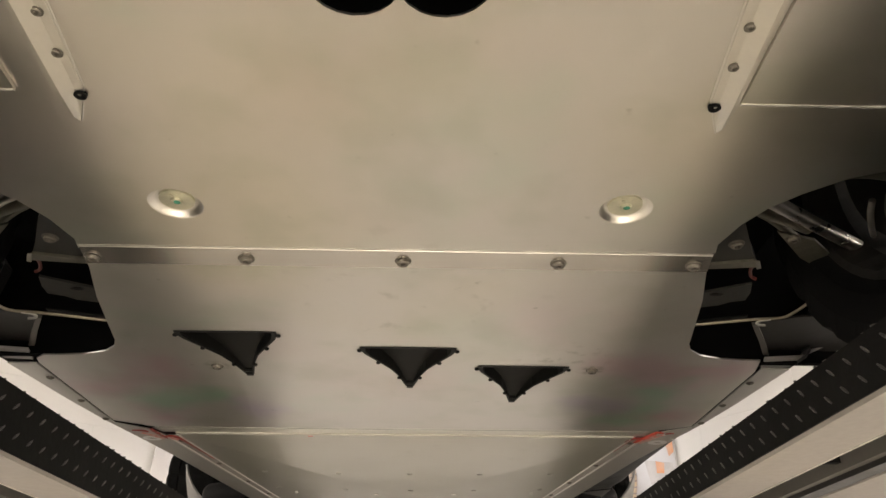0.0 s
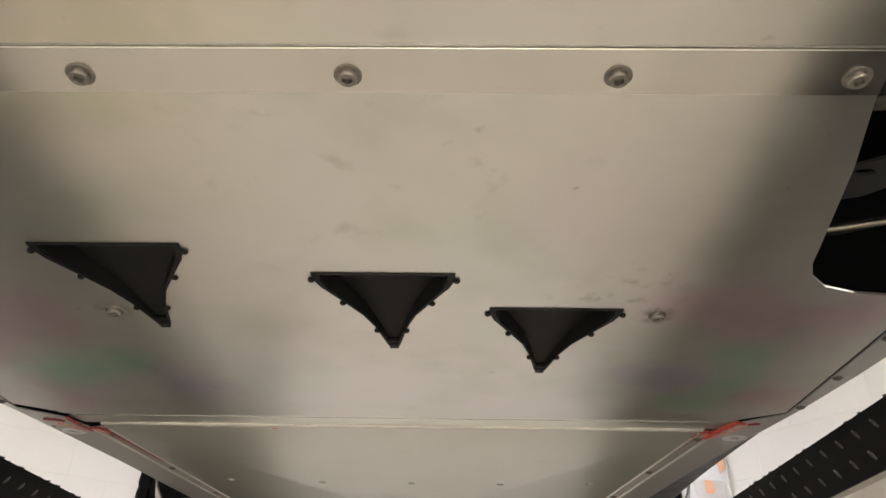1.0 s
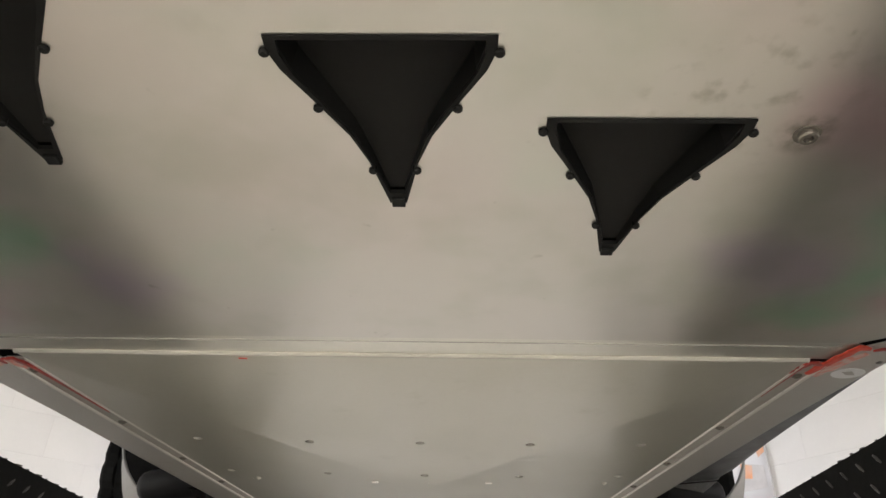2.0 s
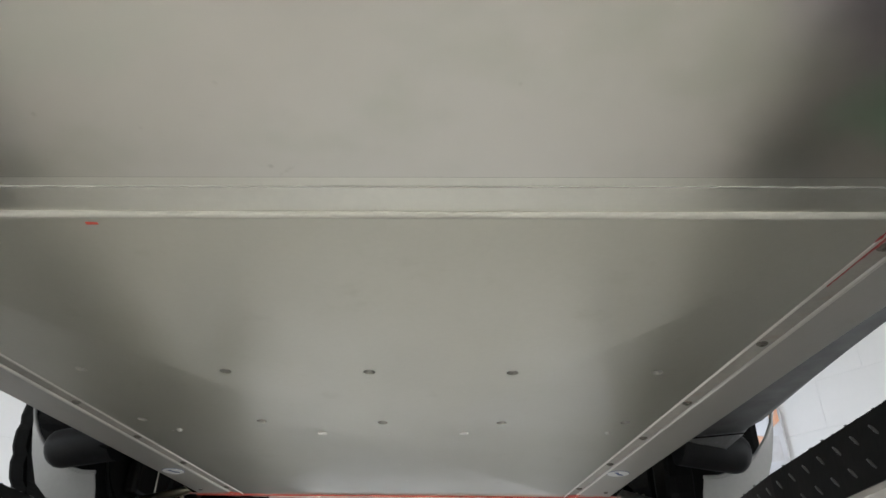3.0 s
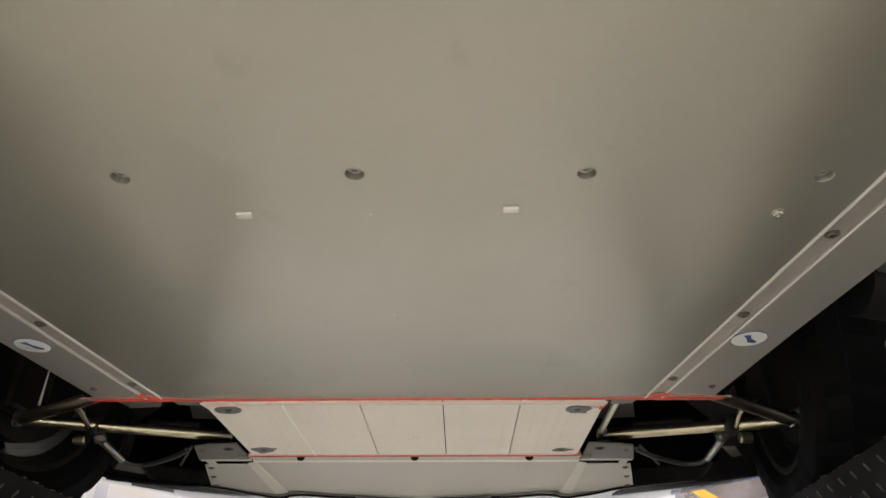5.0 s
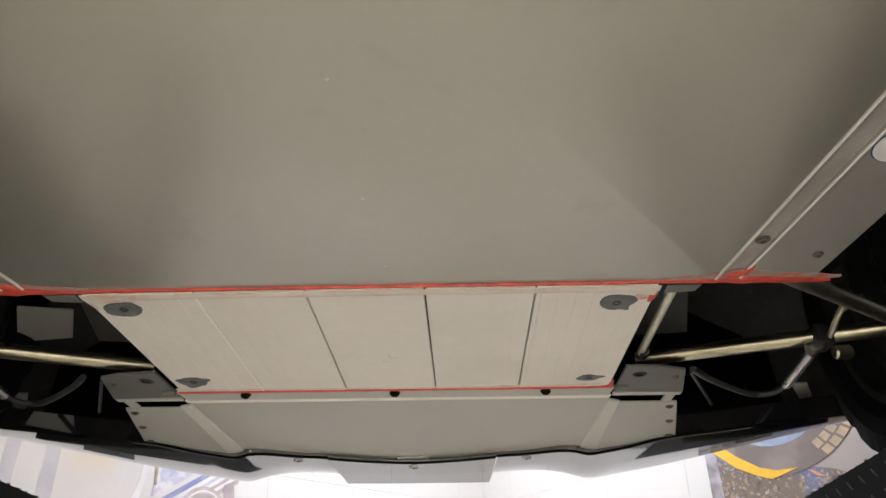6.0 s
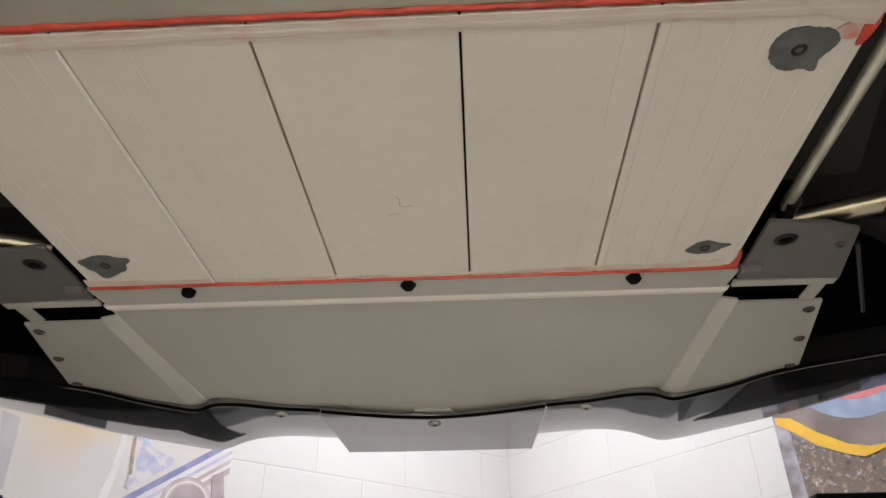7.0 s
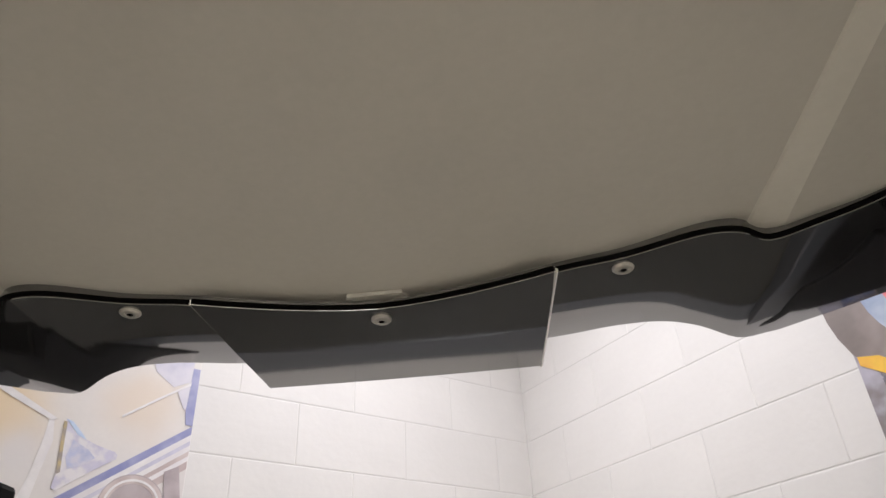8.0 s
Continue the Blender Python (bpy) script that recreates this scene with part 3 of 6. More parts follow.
FIN = material("folded_aluminium_fin", (0.62, 0.6, 0.54), 0.34, 1.0, 0.04, 9, 150, 0.0)
# stiffening fins and side plates under the tail
for s in (1, -1):
    prof = []
    bm = bmesh.new()
    shift = 0.0 if s > 0 else -0.036
    for y, xi, xo, hang in ((0.386, 0.345, 0.3465, 0.001), (0.374, 0.339, 0.348, 0.006), (0.335, 0.322, 0.347, 0.01), (0.21, 0.308, 0.339, 0.012), (-0.1, 0.276, 0.33, 0.014), (-0.7, 0.214, 0.3, 0.016)):
        xi, xo = xi + shift, xo + shift
        prof.append([(s * xi, y, H), (s * (xi + 0.0015), y, H - hang * 0.22), (s * (xi + 0.35 * (xo - xi)), y, H - hang * 0.3), (s * (xo - 0.18 * (xo - xi)), y, H - hang), (s * xo, y, H - hang), (s * (xo + 0.001), y, H)])
    sheet(bm, prof, (0, 0, 0.002))
    fin = part("stiffening_fin", bm, FIN, car, "pale folded aluminium stiffening fin")
    bm = bmesh.new()
    tube(bm, [(r[0][0], r[0][1], H - 0.0008) for r in prof], 0.0009, 6)
    part("fin_edge", bm, ALU_BRIGHT, fin, "bright cut edge")
    for y in (0.24, 0.288, 0.1):
        piece("rivet", SMALL_SCREW_M, fin, Matrix.Translation((s * (0.322 + shift + (y - 0.24) * 0.09), y, H - 0.0034)))
    bm = bmesh.new()
    spin(bm, [(0.0062, 0.0), (0.0062, -0.004), (0.004, -0.005), (0.0025, -0.002), (0, -0.002)], 14, m=Matrix.Translation((s * (0.329 if s > 0 else 0.293), 0.345, H)))
    part("rubber_plug", bm, RUBBER, rear_tray, "black rubber plug")
    bm = bmesh.new()
    o = [(0.352, 0.338), (0.72, 0.34), (0.72, -0.74), (0.32, -0.74)]
    plate(bm, o if s > 0 else mirror(o), H - 0.004, 0.0035)
    side_plate = part("side_plate", bm, ALU, car, "satin aluminium side plate under the tail")
    bm = bmesh.new()
    box(bm, min(s * 0.352, s * 0.72), max(s * 0.352, s * 0.72), 0.3365, 0.3395, H - 0.005, H - 0.004, 0.0003)
    part("edge_lip", bm, CUP_ZINC, side_plate)

FLANGE = material("brushed_aluminium_flange", (0.6, 0.575, 0.53), 0.225, 1.0, 0.03, 9, 150, 0.0)
# joint flange with five bolts, its strip 2 mm proud
bm = bmesh.new()
plate(bm, [(0.436, 0.6446), (0.4445, 0.694), (-0.4285, 0.694), (-0.42, 0.6446)], H - 0.0014, 0.003)
flange = part("joint_flange", bm, FLANGE, car, "pale aluminium joint flange with five bolts")
bm = bmesh.new()
box(bm, -0.422, 0.437, 0.636, 0.648, H + 0.0035, H + 0.006)
part("joint_gap", bm, TRIM_GREY, flange, "dull grey sealed joint")
bm = bmesh.new()
box(bm, -0.4205, 0.4365, 0.6424, 0.6438, H - 0.0009, H - 0.0003)
part("joint_line", bm, CUP_ZINC, flange, "thin grey joint line")
bm = bmesh.new()
tube(bm, [(-0.42, 0.6458, H - 0.0013), (0.436, 0.6458, H - 0.0013)], 0.0007, 6)
part("worn_edge", bm, ALU_BRIGHT, flange, "pale worn flange edge")
for x in (-0.412, -0.203, 0.013, 0.229, 0.418):
    piece("bolt", BOLT_M, flange, Matrix.Translation((x, 0.674, H - 0.0014)))

# middle tray with three triangular air inlets
SIDE_B = [(0.438, 0.662), (0.445, 0.696), (0.472, 0.79), (0.503, 0.935), (0.509, 0.965), (0.522, 0.995), (0.548, 1.021), (0.59, 1.036), (0.632, 1.041), (0.668, 1.042), (0.676, 1.075), (0.682, 1.1), (0.684, 1.478), (0.61, 1.524)]
DUCT = [(-0.086, 0.0), (-0.086, 0.014), (-0.079, 0.034), (-0.06, 0.066), (-0.035, 0.11), (-0.022, 0.146), (-0.008, 0.208), (0.008, 0.208), (0.022, 0.146), (0.035, 0.11), (0.06, 0.066), (0.079, 0.034), (0.086, 0.014), (0.086, 0.0)]
DUCT_AT = [(-0.295, 0.933), (0.015, 0.996), (0.2325, 1.084)]


def duct_line(cx, cy, k):
    return [(cx + x * k, cy + 0.07 + (y - 0.07) * k) for x, y in DUCT]


bm = bmesh.new()
plate(bm, SIDE_B + mirror(SIDE_B[-4:]) + mirror(SIDE_B[:-4], 0.013, 0.014), H, 0.003, [duct_line(cx, cy, 1.0) for cx, cy in DUCT_AT])
mid_tray = part("middle_undertray", bm, ALU, car, "satin aluminium middle undertray with tinted, stained patches")
for x, y in ((-0.349, 1.102), (0.366, 1.102)):
    piece("bolt", BOLT_M, mid_tray, Matrix.Translation((x, y, H)))


def naca_duct(cx, cy):
    inner = [(cx + x * 0.9, cy + 0.004 + (y if y < 0.2 else y - 0.016) * 0.985) for x, y in DUCT]
    bm = bmesh.new()
    plate(bm, duct_line(cx, cy, 1.004), H - 0.0015, 0.005, [inner])
    for x, y in ((-0.088, 0.016), (0.088, 0.016), (-0.057, 0.076), (0.057, 0.076), (-0.02, 0.158), (0.02, 0.158)):
        spin(bm, [(0.0042, 0.003), (0.0042, -0.0025), (0.003, -0.0038), (0, -0.0038)], 12, m=Matrix.Translation((cx + x, cy + y, H)))
    box(bm, cx - 0.0065, cx + 0.0065, cy + 0.2, cy + 0.213, H - 0.004, H + 0.003, 0.001)
    duct = part("air_inlet", bm, PLASTIC, car, "black plastic triangular air inlet")
    # side walls and the ramp that climbs towards the wide end
    half = [(0.088 * 0.9, 0.004), (0.079 * 0.9, 0.036), (0.06 * 0.9, 0.068), (0.035 * 0.9, 0.11), (0.022 * 0.9, 0.146), (0.008 * 0.9, 0.19)]
    bm = bmesh.new()
    rows = [[(cx - w, cy + y, H + 0.002 + 0.032 * (1 - y / 0.2) ** 0.9), (cx, cy + y, H + 0.002 + 0.032 * (1 - y / 0.2) ** 0.9), (cx + w, cy + y, H + 0.002 + 0.032 * (1 - y / 0.2) ** 0.9)] for w, y in half]
    sheet(bm, rows, (0, 0, 0.002))
    part("ramp", bm, PLASTIC, duct)
    for s in (1, -1):
        bm = bmesh.new()
        rows = [[(cx + s * w, cy + y, H + 0.001), (cx + s * w * 0.97, cy + y, H + 0.004 + 0.036 * (1 - y / 0.2) ** 0.9)] for w, y in half]
        sheet(bm, rows, (s * 0.002, 0, 0))
        part("side_wall", bm, PLASTIC, duct)
    bm = bmesh.new()
    box(bm, cx - 0.08, cx + 0.08, cy - 0.03, cy - 0.025, H + 0.004, H + 0.09)
    box(bm, cx - 0.08, cx + 0.08, cy - 0.03, cy + 0.01, H + 0.085, H + 0.09)
    part("throat", bm, BLACK, duct)


for cx, cy in DUCT_AT:
    naca_duct(cx, cy)

# cross seam: a dark gap, a recessed strip with a low ridge, and a rounded lip
bm = bmesh.new()
plate(bm, [(0.634, 1.516), (0.603, 1.5865), (-0.603, 1.5865), (-0.634, 1.516)], H + 0.0032, 0.003)
SEAM_LIP = material("worn_satin_edge", (0.37, 0.357, 0.32), 0.6, 0.0, 0.06, 12, 150, 0.03, spec=0.05)
SEAM_DULL = material("dull_seam_edge", (0.3, 0.295, 0.27), 0.6, 0.0, 0.1, 14, 150, 0.03, spec=0.05)
SEAM = material("satin_seam_aluminium", (0.7, 0.69, 0.63), 0.36, 1.0, 0.04, 9, 150, 0.0)
seam = part("cross_seam", bm, SEAM, car, "grey recessed cross seam")
bm = bmesh.new()
box(bm, -0.612, 0.612, 1.525, 1.5266, H + 0.0016, H + 0.003)
part("seam_gap", bm, SEAM_DULL, seam, "thin grey gap along the tray edge")
bm = bmesh.new()
sheet(bm, [[(x, y, H + dz) for y, dz in ((1.5842, 0.0034), (1.5852, 0.0012), (1.5868, -0.0004), (1.5885, -0.001), (1.5902, -0.0011), (1.592, -0.0008), (1.5933, -0.0001), (1.5937, 0.003))] for x in (-0.573, -0.2, 0.2, 0.573)], (0, 0, 0.001))
part("rounded_lip", bm, SEAM_LIP, seam, "bright rounded lip", True)
bm = bmesh.new()
tube(bm, [(-0.6, 1.543, H + 0.0032), (0.6, 1.543, H + 0.0032)], 0.0011, 8)
part("ridge", bm, SEAM_DULL, seam)

# main floor
TRIM_1 = lambda y: 0.406 + 0.132 * (2.838 - y)  # noqa: E731
TRIM_2 = lambda y: 0.433 + 0.136 * (2.838 - y)  # noqa: E731
ROW_F = [(-0.4276, 1.9935), (-0.2086, 1.984), (0.003, 1.984), (0.2125, 1.984), (0.4248, 1.9935)]
ROW_G = [(-0.4286, 2.2375), (-0.2098, 2.2185), (0.0032, 2.212), (0.2094, 2.2185), (0.429, 2.2375)]
FLOOR_REAR, FLOOR_FRONT, APEX, BULGE = 1.5935, 2.855, 2.332, 0.015


STRIPS = 24


def floor_rise(x, y):
    return max(0.0, min((y - FLOOR_REAR) / (APEX - FLOOR_REAR), (FLOOR_FRONT - y) / (FLOOR_FRONT - APEX), (TRIM_1(y) - abs(x)) / TRIM_1(APEX)))


def floor_z(x, y):
    """The main floor is cross-broken: two creases from its corners stiffen it, its middle hangs lower and flattens out."""
    k = floor_rise(x, y) * STRIPS
    low, high = [1 - (1 - min(1.0, c / STRIPS)) ** 1.4 for c in (int(k), int(k) + 1)]
    return H - BULGE * (low + (high - low) * (k - int(k)))


def cross_broken_sheet(holes):
    """Four bowed facets that meet in two creases, with round holes, 3 mm thick."""
    corner = [Vector((TRIM_1(FLOOR_REAR), FLOOR_REAR, H)), Vector((TRIM_1(FLOOR_FRONT), FLOOR_FRONT, H)), Vector((-TRIM_1(FLOOR_FRONT), FLOOR_FRONT, H)), Vector((-TRIM_1(FLOOR_REAR), FLOOR_REAR, H))]
    apex = Vector((0.0, APEX, H))
    whole = bmesh.new()

    def turn(p, u, v):
        return (v[0] - u[0]) * (p[1] - u[1]) - (v[1] - u[1]) * (p[0] - u[0])

    for k in range(4):
        tri = [corner[k], corner[(k + 1) % 4], apex]
        inside = [h for h in holes if len({turn(h, tri[i], tri[(i + 1) % 3]) > 0 for i in range(3)}) == 1]
        bm = bmesh.new()
        edges = []
        for loop in ([tuple(p) for p in tri], *([(px, py, H) for px, py in circle(x, y, 0.0087, 16)] for x, y in inside)):
            vs = [bm.verts.new(p) for p in loop]
            edges += [bm.edges.new((vs[i], vs[(i + 1) % len(vs)])) for i in range(len(vs))]
        bmesh.ops.triangle_fill(bm, edges=edges, use_beauty=True, use_dissolve=False)
        along = (tri[1] - tri[0]).normalized()
        across = Vector((-along.y, along.x, 0))
        foot = (apex - tri[0]).dot(across)
        for j in range(1, STRIPS):
            bmesh.ops.bisect_plane(bm, geom=bm.verts[:] + bm.edges[:] + bm.faces[:], dist=1e-6, plane_co=tri[0] + across * (foot * j / STRIPS), plane_no=across)
        made = [whole.verts.new((v.co.x, v.co.y, floor_z(v.co.x, v.co.y))) for v in bm.verts]
        bm.verts.index_update()
        for f in bm.faces:
            whole.faces.new([made[v.index] for v in f.verts])
        bm.free()
    bmesh.ops.remove_doubles(whole, verts=whole.verts, dist=1e-5)
    ext = bmesh.ops.extrude_face_region(whole, geom=list(whole.faces))
    bmesh.ops.translate(whole, verts=[v for v in ext["geom"] if isinstance(v, bmesh.types.BMVert)], vec=(0, 0, 0.003))
    bmesh.ops.recalc_face_normals(whole, faces=whole.faces)
    return whole


main_floor = part("main_floor", cross_broken_sheet(ROW_F + ROW_G), GREY, car, "grey painted main floor sheet with two diagonal creases")
for x, y in ROW_F + ROW_G:
    piece("sunk_fastener", CUP_M, main_floor, Matrix.Translation((x, y, floor_z(x, y))))
bm = bmesh.new()
box(bm, -0.008, 0.008, -0.0045, 0.0045, -0.004, 0.0, 0.0018)
tab_mesh = mesh_of(bm, CHIP, "tab")
for x, y in ((-0.111, 2.274), (0.145, 2.269)):
    piece("tab", tab_mesh, main_floor, Matrix.Translation((x, y, floor_z(x, y))))
for x, y in ((0.409, 2.296), (-0.3796, 2.293)):
    piece("screw", BRIGHT_SCREW_M, main_floor, Matrix.Translation((x, y, floor_z(x, y))))
bm = bmesh.new()
plate(bm, blob(0, 0, 0.0014, 0.0018, random.Random(3), 12), -0.0004, 0.0004)
chip_mesh = mesh_of(bm, CHIP, "paint_chip")
for x, y in ((0.0265, 2.806), (0.02, 2.667), (0.015, 2.505), (0.011, 2.275), (-0.3955, 2.302)):
    piece("paint_chip", chip_mesh, main_floor, Matrix.Translation((x, y, floor_z(x, y))))

# side floors, trim strips and stickers
for s in (1, -1):
    ahead = 0.0 if s > 0 else 0.015

    def sided(points):
        return points if s > 0 else [(-x, min(y + ahead, 2.857)) for x, y in reversed(points)]

    bm = bmesh.new()
    ys = [1.6 + (2.855 - 1.6) * k / 12 for k in range(13)]
    plate(bm, sided([(TRIM_1(y) + 0.002, y) for y in ys] + [(TRIM_2(y) - 0.002, y) for y in reversed(ys)]), H + 0.002, 0.003)
    trim = part("trim_strip", bm, TRIM_GREY, car, "grey recessed trim strip with screws")
    for fn in (TRIM_1, TRIM_2):
        bm = bmesh.new()
        tube(bm, [(s * fn(y), min(y + ahead, 2.857), H + 0.0008) for y in ys], 0.0028, 8)
        part("bright_lip", bm, ALU_BRIGHT, trim, "bright worn sheet edge", True)
    for y in (1.647, 1.9, 2.144, 2.345, 2.539, 2.77):
        piece("screw", SCREW_M, trim, Matrix.Translation((s * (TRIM_1(y) + TRIM_2(y)) / 2, y + ahead, H + 0.002)))
    bm = bmesh.new()
    inner = [(0.688, 1.085), (0.69, 1.486), (0.628, 1.536), (TRIM_2(1.6) + 0.003, 1.6)] + [(TRIM_2(y) + 0.003, y) for y in ys[1:]]
    outer = [(0.515, 2.855), (0.545, 2.588), (0.593, 2.214), (0.641, 1.839), (0.678, 1.609), (0.706, 1.45), (0.724, 1.3), (0.742, 1.085)]
    plate(bm, sided(inner + outer), H, 0.003, [sided(circle(0.672, 1.59, 0.0055, 10))])
    side_floor = part("side_floor", bm, GREY_SIDE, car, "grey painted side floor sheet")
    for y in (1.165, 1.313, 1.45):
        piece("screw", SCREW_M, side_floor, Matrix.Translation((s * 0.698, y + ahead, H)))
    piece("screw", SMALL_SCREW_M, side_floor, Matrix.Translation((s * 0.498, 2.8, H)))
    # dark joint between side floor and middle tray
    bm = bmesh.new()
    plate(bm, sided([(0.6845, 1.09), (0.6885, 1.09), (0.6905, 1.4865), (0.628, 1.5375), (0.61, 1.5275), (0.6865, 1.4795)]), H + 0.0025, 0.002)
    part("joint_gap", bm, BLACK, side_floor, "dark joint")
    stick = (0.491, 2.612) if s > 0 else (-0.505, 2.622)
    bm = bmesh.new()
    plate(bm, circle(stick[0], stick[1], 0.0248, 30), H - 0.0006, 0.0006)
    sticker = part("round_sticker", bm, STICKER_B, side_floor, "round white sticker with blue ring and stroke")
    bm = bmesh.new()
    plate(bm, circle(stick[0], stick[1], 0.0236, 30), H - 0.0011, 0.0005)
    part("sticker_face", bm, STICKER_W, sticker)
    bm = bmesh.new()
    cx, dy = stick[0], stick[1] - 2.597
    plate(bm, [(cx + a, 2.597 + dy + b) for a, b in ((-0.011, -0.012), (-0.002, -0.014), (0.002, -0.002), (0.013, 0.008), (0.011, 0.013), (0.001, 0.01), (-0.003, 0.0))], H - 0.0015, 0.0004)
    part("sticker_stroke", bm, STICKER_B, sticker)
    bm = bmesh.new()
    plate(bm, circle(s * 0.646, 1.63 + ahead * 0.4, 0.024, 24, 0.019), H - 0.0008, 0.0008)
    worn = part("worn_sticker", bm, STICKER_W, side_floor, "worn pale oval sticker")
    bm = bmesh.new()
    plate(bm, [(s * 0.646 + a, 1.63 + ahead * 0.4 + b) for a, b in ((-0.012, -0.006), (0.002, -0.009), (0.012, 0.005), (-0.002, 0.004))], H - 0.0013, 0.0005)
    part("sticker_stroke", bm, GREY_SIDE, worn)

bm = bmesh.new()
plate(bm, circle(-0.577, 2.429, 0.011, 18, 0.014), H - 0.0006, 0.0006)
part("drain_hole", bm, BLACK, side_floor, "black drain hole")

# red sealing paint, brushed by hand
rng = random.Random(11)


def red_line(points, widths, height=0.0022, mat=RED, step=0.012, label="hand-brushed red sealing paint", z=H - 0.0003):
    path, ws = [], []
    for (a, wa), (b, wb) in zip(zip(points, widths), zip(points[1:], widths[1:])):
        n_ = max(1, int((Vector(b) - Vector(a)).length / step))
        for k in range(n_):
            t = k / n_
            path.append((a[0] + (b[0] - a[0]) * t + rng.uniform(-0.0006, 0.0006), a[1] + (b[1] - a[1]) * t + rng.uniform(-0.0008, 0.0008)))
            ws.append(wa + (wb - wa) * t)
    path.append(points[-1])
    ws.append(widths[-1])
    bm = bmesh.new()
    bead(bm, path, ws, z, height, rng)
    return part("sealing_paint", bm, mat, car, label)


red_line([(-0.525, 2.856), (-0.47, 2.857), (-0.41, 2.856), (-0.33, 2.858), (0.0, 2.857), (0.3, 2.858), (0.39, 2.857), (0.44, 2.856), (0.5, 2.857), (0.535, 2.858)], [0.002, 0.006, 0.009, 0.0032, 0.0018, 0.002, 0.004, 0.0085, 0.008, 0.002])
SMEARED = "thin smeared red sealing paint"
for s in (1, -1):
    red_line([(s * 0.415, 2.848), (s * 0.434, 2.838), (s * 0.437, 2.822)], [0.006, 0.005, 0.0015])
    red_line([(s * 0.33, 2.87), (s * 0.338, 2.882), (s * 0.336, 2.9)], [0.006, 0.005, 0.0015], 0.001, PALE_RED, label=SMEARED, z=H - 0.0042)
    red_line([(s * 0.545, 2.852), (s * 0.45, 2.848), (s * 0.4, 2.848), (s * 0.33, 2.854)], [0.003, 0.012, 0.011, 0.003], 0.0006, SMEAR_GREY, label=SMEARED)
# daubs and runs where the side floors meet the cross seam
PINK = smear("pale_pink_wiped_paint", (0.6, 0.46, 0.42), (0.62, 0.2, 0.15), 90, 0.35, 0.65, 0.8)
RED_DARK = material("dark_red_sealing_paint", (0.3, 0.03, 0.022), 0.4, 0.0, 0.35, 45, 140, 0.3, dirt=(0.12, 0.02, 0.02), dirt_amount=0.6)
for pts, widths, mat, z in (
    ([(0.64, 1.558), (0.627, 1.58), (0.613, 1.61), (0.602, 1.642)], [0.006, 0.009, 0.01, 0.006], PINK, H - 0.0002),
    ([(0.636, 1.543), (0.62, 1.54), (0.609, 1.572), (0.602, 1.591), (0.596, 1.611), (0.589, 1.634)], [0.004, 0.008, 0.009, 0.008, 0.009, 0.004], RED, H - 0.0006),
    ([(0.662, 1.542), (0.652, 1.543), (0.642, 1.548)], [0.004, 0.005, 0.003], RED_DARK, H - 0.0006),
    ([(0.596, 1.6), (0.579, 1.594), (0.57, 1.612), (0.567, 1.631), (0.562, 1.676), (0.556, 1.73)], [0.006, 0.006, 0.006, 0.005, 0.0024, 0.0008], RED_DARK, H - 0.0003),
    ([(-0.655, 1.585), (-0.637, 1.607), (-0.617, 1.638)], [0.006, 0.011, 0.006], PINK, H - 0.0002),
    ([(-0.604, 1.618), (-0.594, 1.631), (-0.586, 1.652)], [0.006, 0.009, 0.004], PINK, H - 0.0002),
    ([(-0.62, 1.546), (-0.621, 1.562), (-0.619, 1.588), (-0.612, 1.618), (-0.606, 1.632)], [0.003, 0.005, 0.005, 0.005, 0.002], RED_DARK, H - 0.0006),
    ([(-0.612, 1.618), (-0.588, 1.614), (-0.575, 1.642), (-0.569, 1.673), (-0.56, 1.719), (-0.554, 1.775), (-0.543, 1.853)], [0.003, 0.005, 0.006, 0.006, 0.005, 0.003, 0.001], RED_DARK, H - 0.0005),
    ([(-0.67, 1.562), (-0.651, 1.564), (-0.636, 1.574)], [0.004, 0.007, 0.006], RED_DARK, H - 0.0006),
):
    red_line(pts, widths, 0.0012, mat, 0.006, z=z)
red_line([(-0.346, 3.206), (0.2, 3.206), (0.28, 3.205), (0.345, 3.203)], [0.0026, 0.0018, 0.0032, 0.005], z=H - 0.0042)
red_line([(0.341, 3.203), (0.342, 3.185), (0.34, 3.17)], [0.005, 0.003, 0.0015], z=H - 0.0042)
red_line([(-0.345, 3.197), (-0.2, 3.199), (0.1, 3.2), (0.33, 3.195)], [0.007, 0.003, 0.0025, 0.008], 0.0004, PALE_RED, label=SMEARED, z=H - 0.0042)
red_line([(-0.34, 2.873), (-0.25, 2.868), (0.0, 2.866), (0.3, 2.868), (0.34, 2.873)], [0.008, 0.004, 0.0025, 0.004, 0.009], 0.0004, PALE_RED, label=SMEARED, z=H - 0.0058)
red_line([(0.511, 2.137), (0.512, 2.148)], [0.0035, 0.003], 0.0006, SMEAR_GREY, label=SMEARED, z=H + 0.0015)
red_line([(-0.246, 1.602), (-0.234, 1.602)], [0.0025, 0.002], 0.0008)

# ribbed boards under the nose
EDGES = [-0.341, -0.207, -0.0745, 0.067, 0.198, 0.341]
bm = bmesh.new()
box(bm, -0.345, 0.345, 2.859, 3.206, H + 0.004, H + 0.007)
nose_floor = part("nose_floor", bm, BLACK, car, "pale ribbed board floor under the nose")
for k in range(5):
    a, b = EDGES[k] + (0.0014 if k == 1 else 0.0009), EDGES[k + 1] - (0.0011 if k == 0 else 0.0009)
    bm = bmesh.new()
    box(bm, a, b, 2.8605, 3.205, H - 0.004, H + 0.004, 0.0012)
    part("board", bm, OFFWHITE, nose_floor)
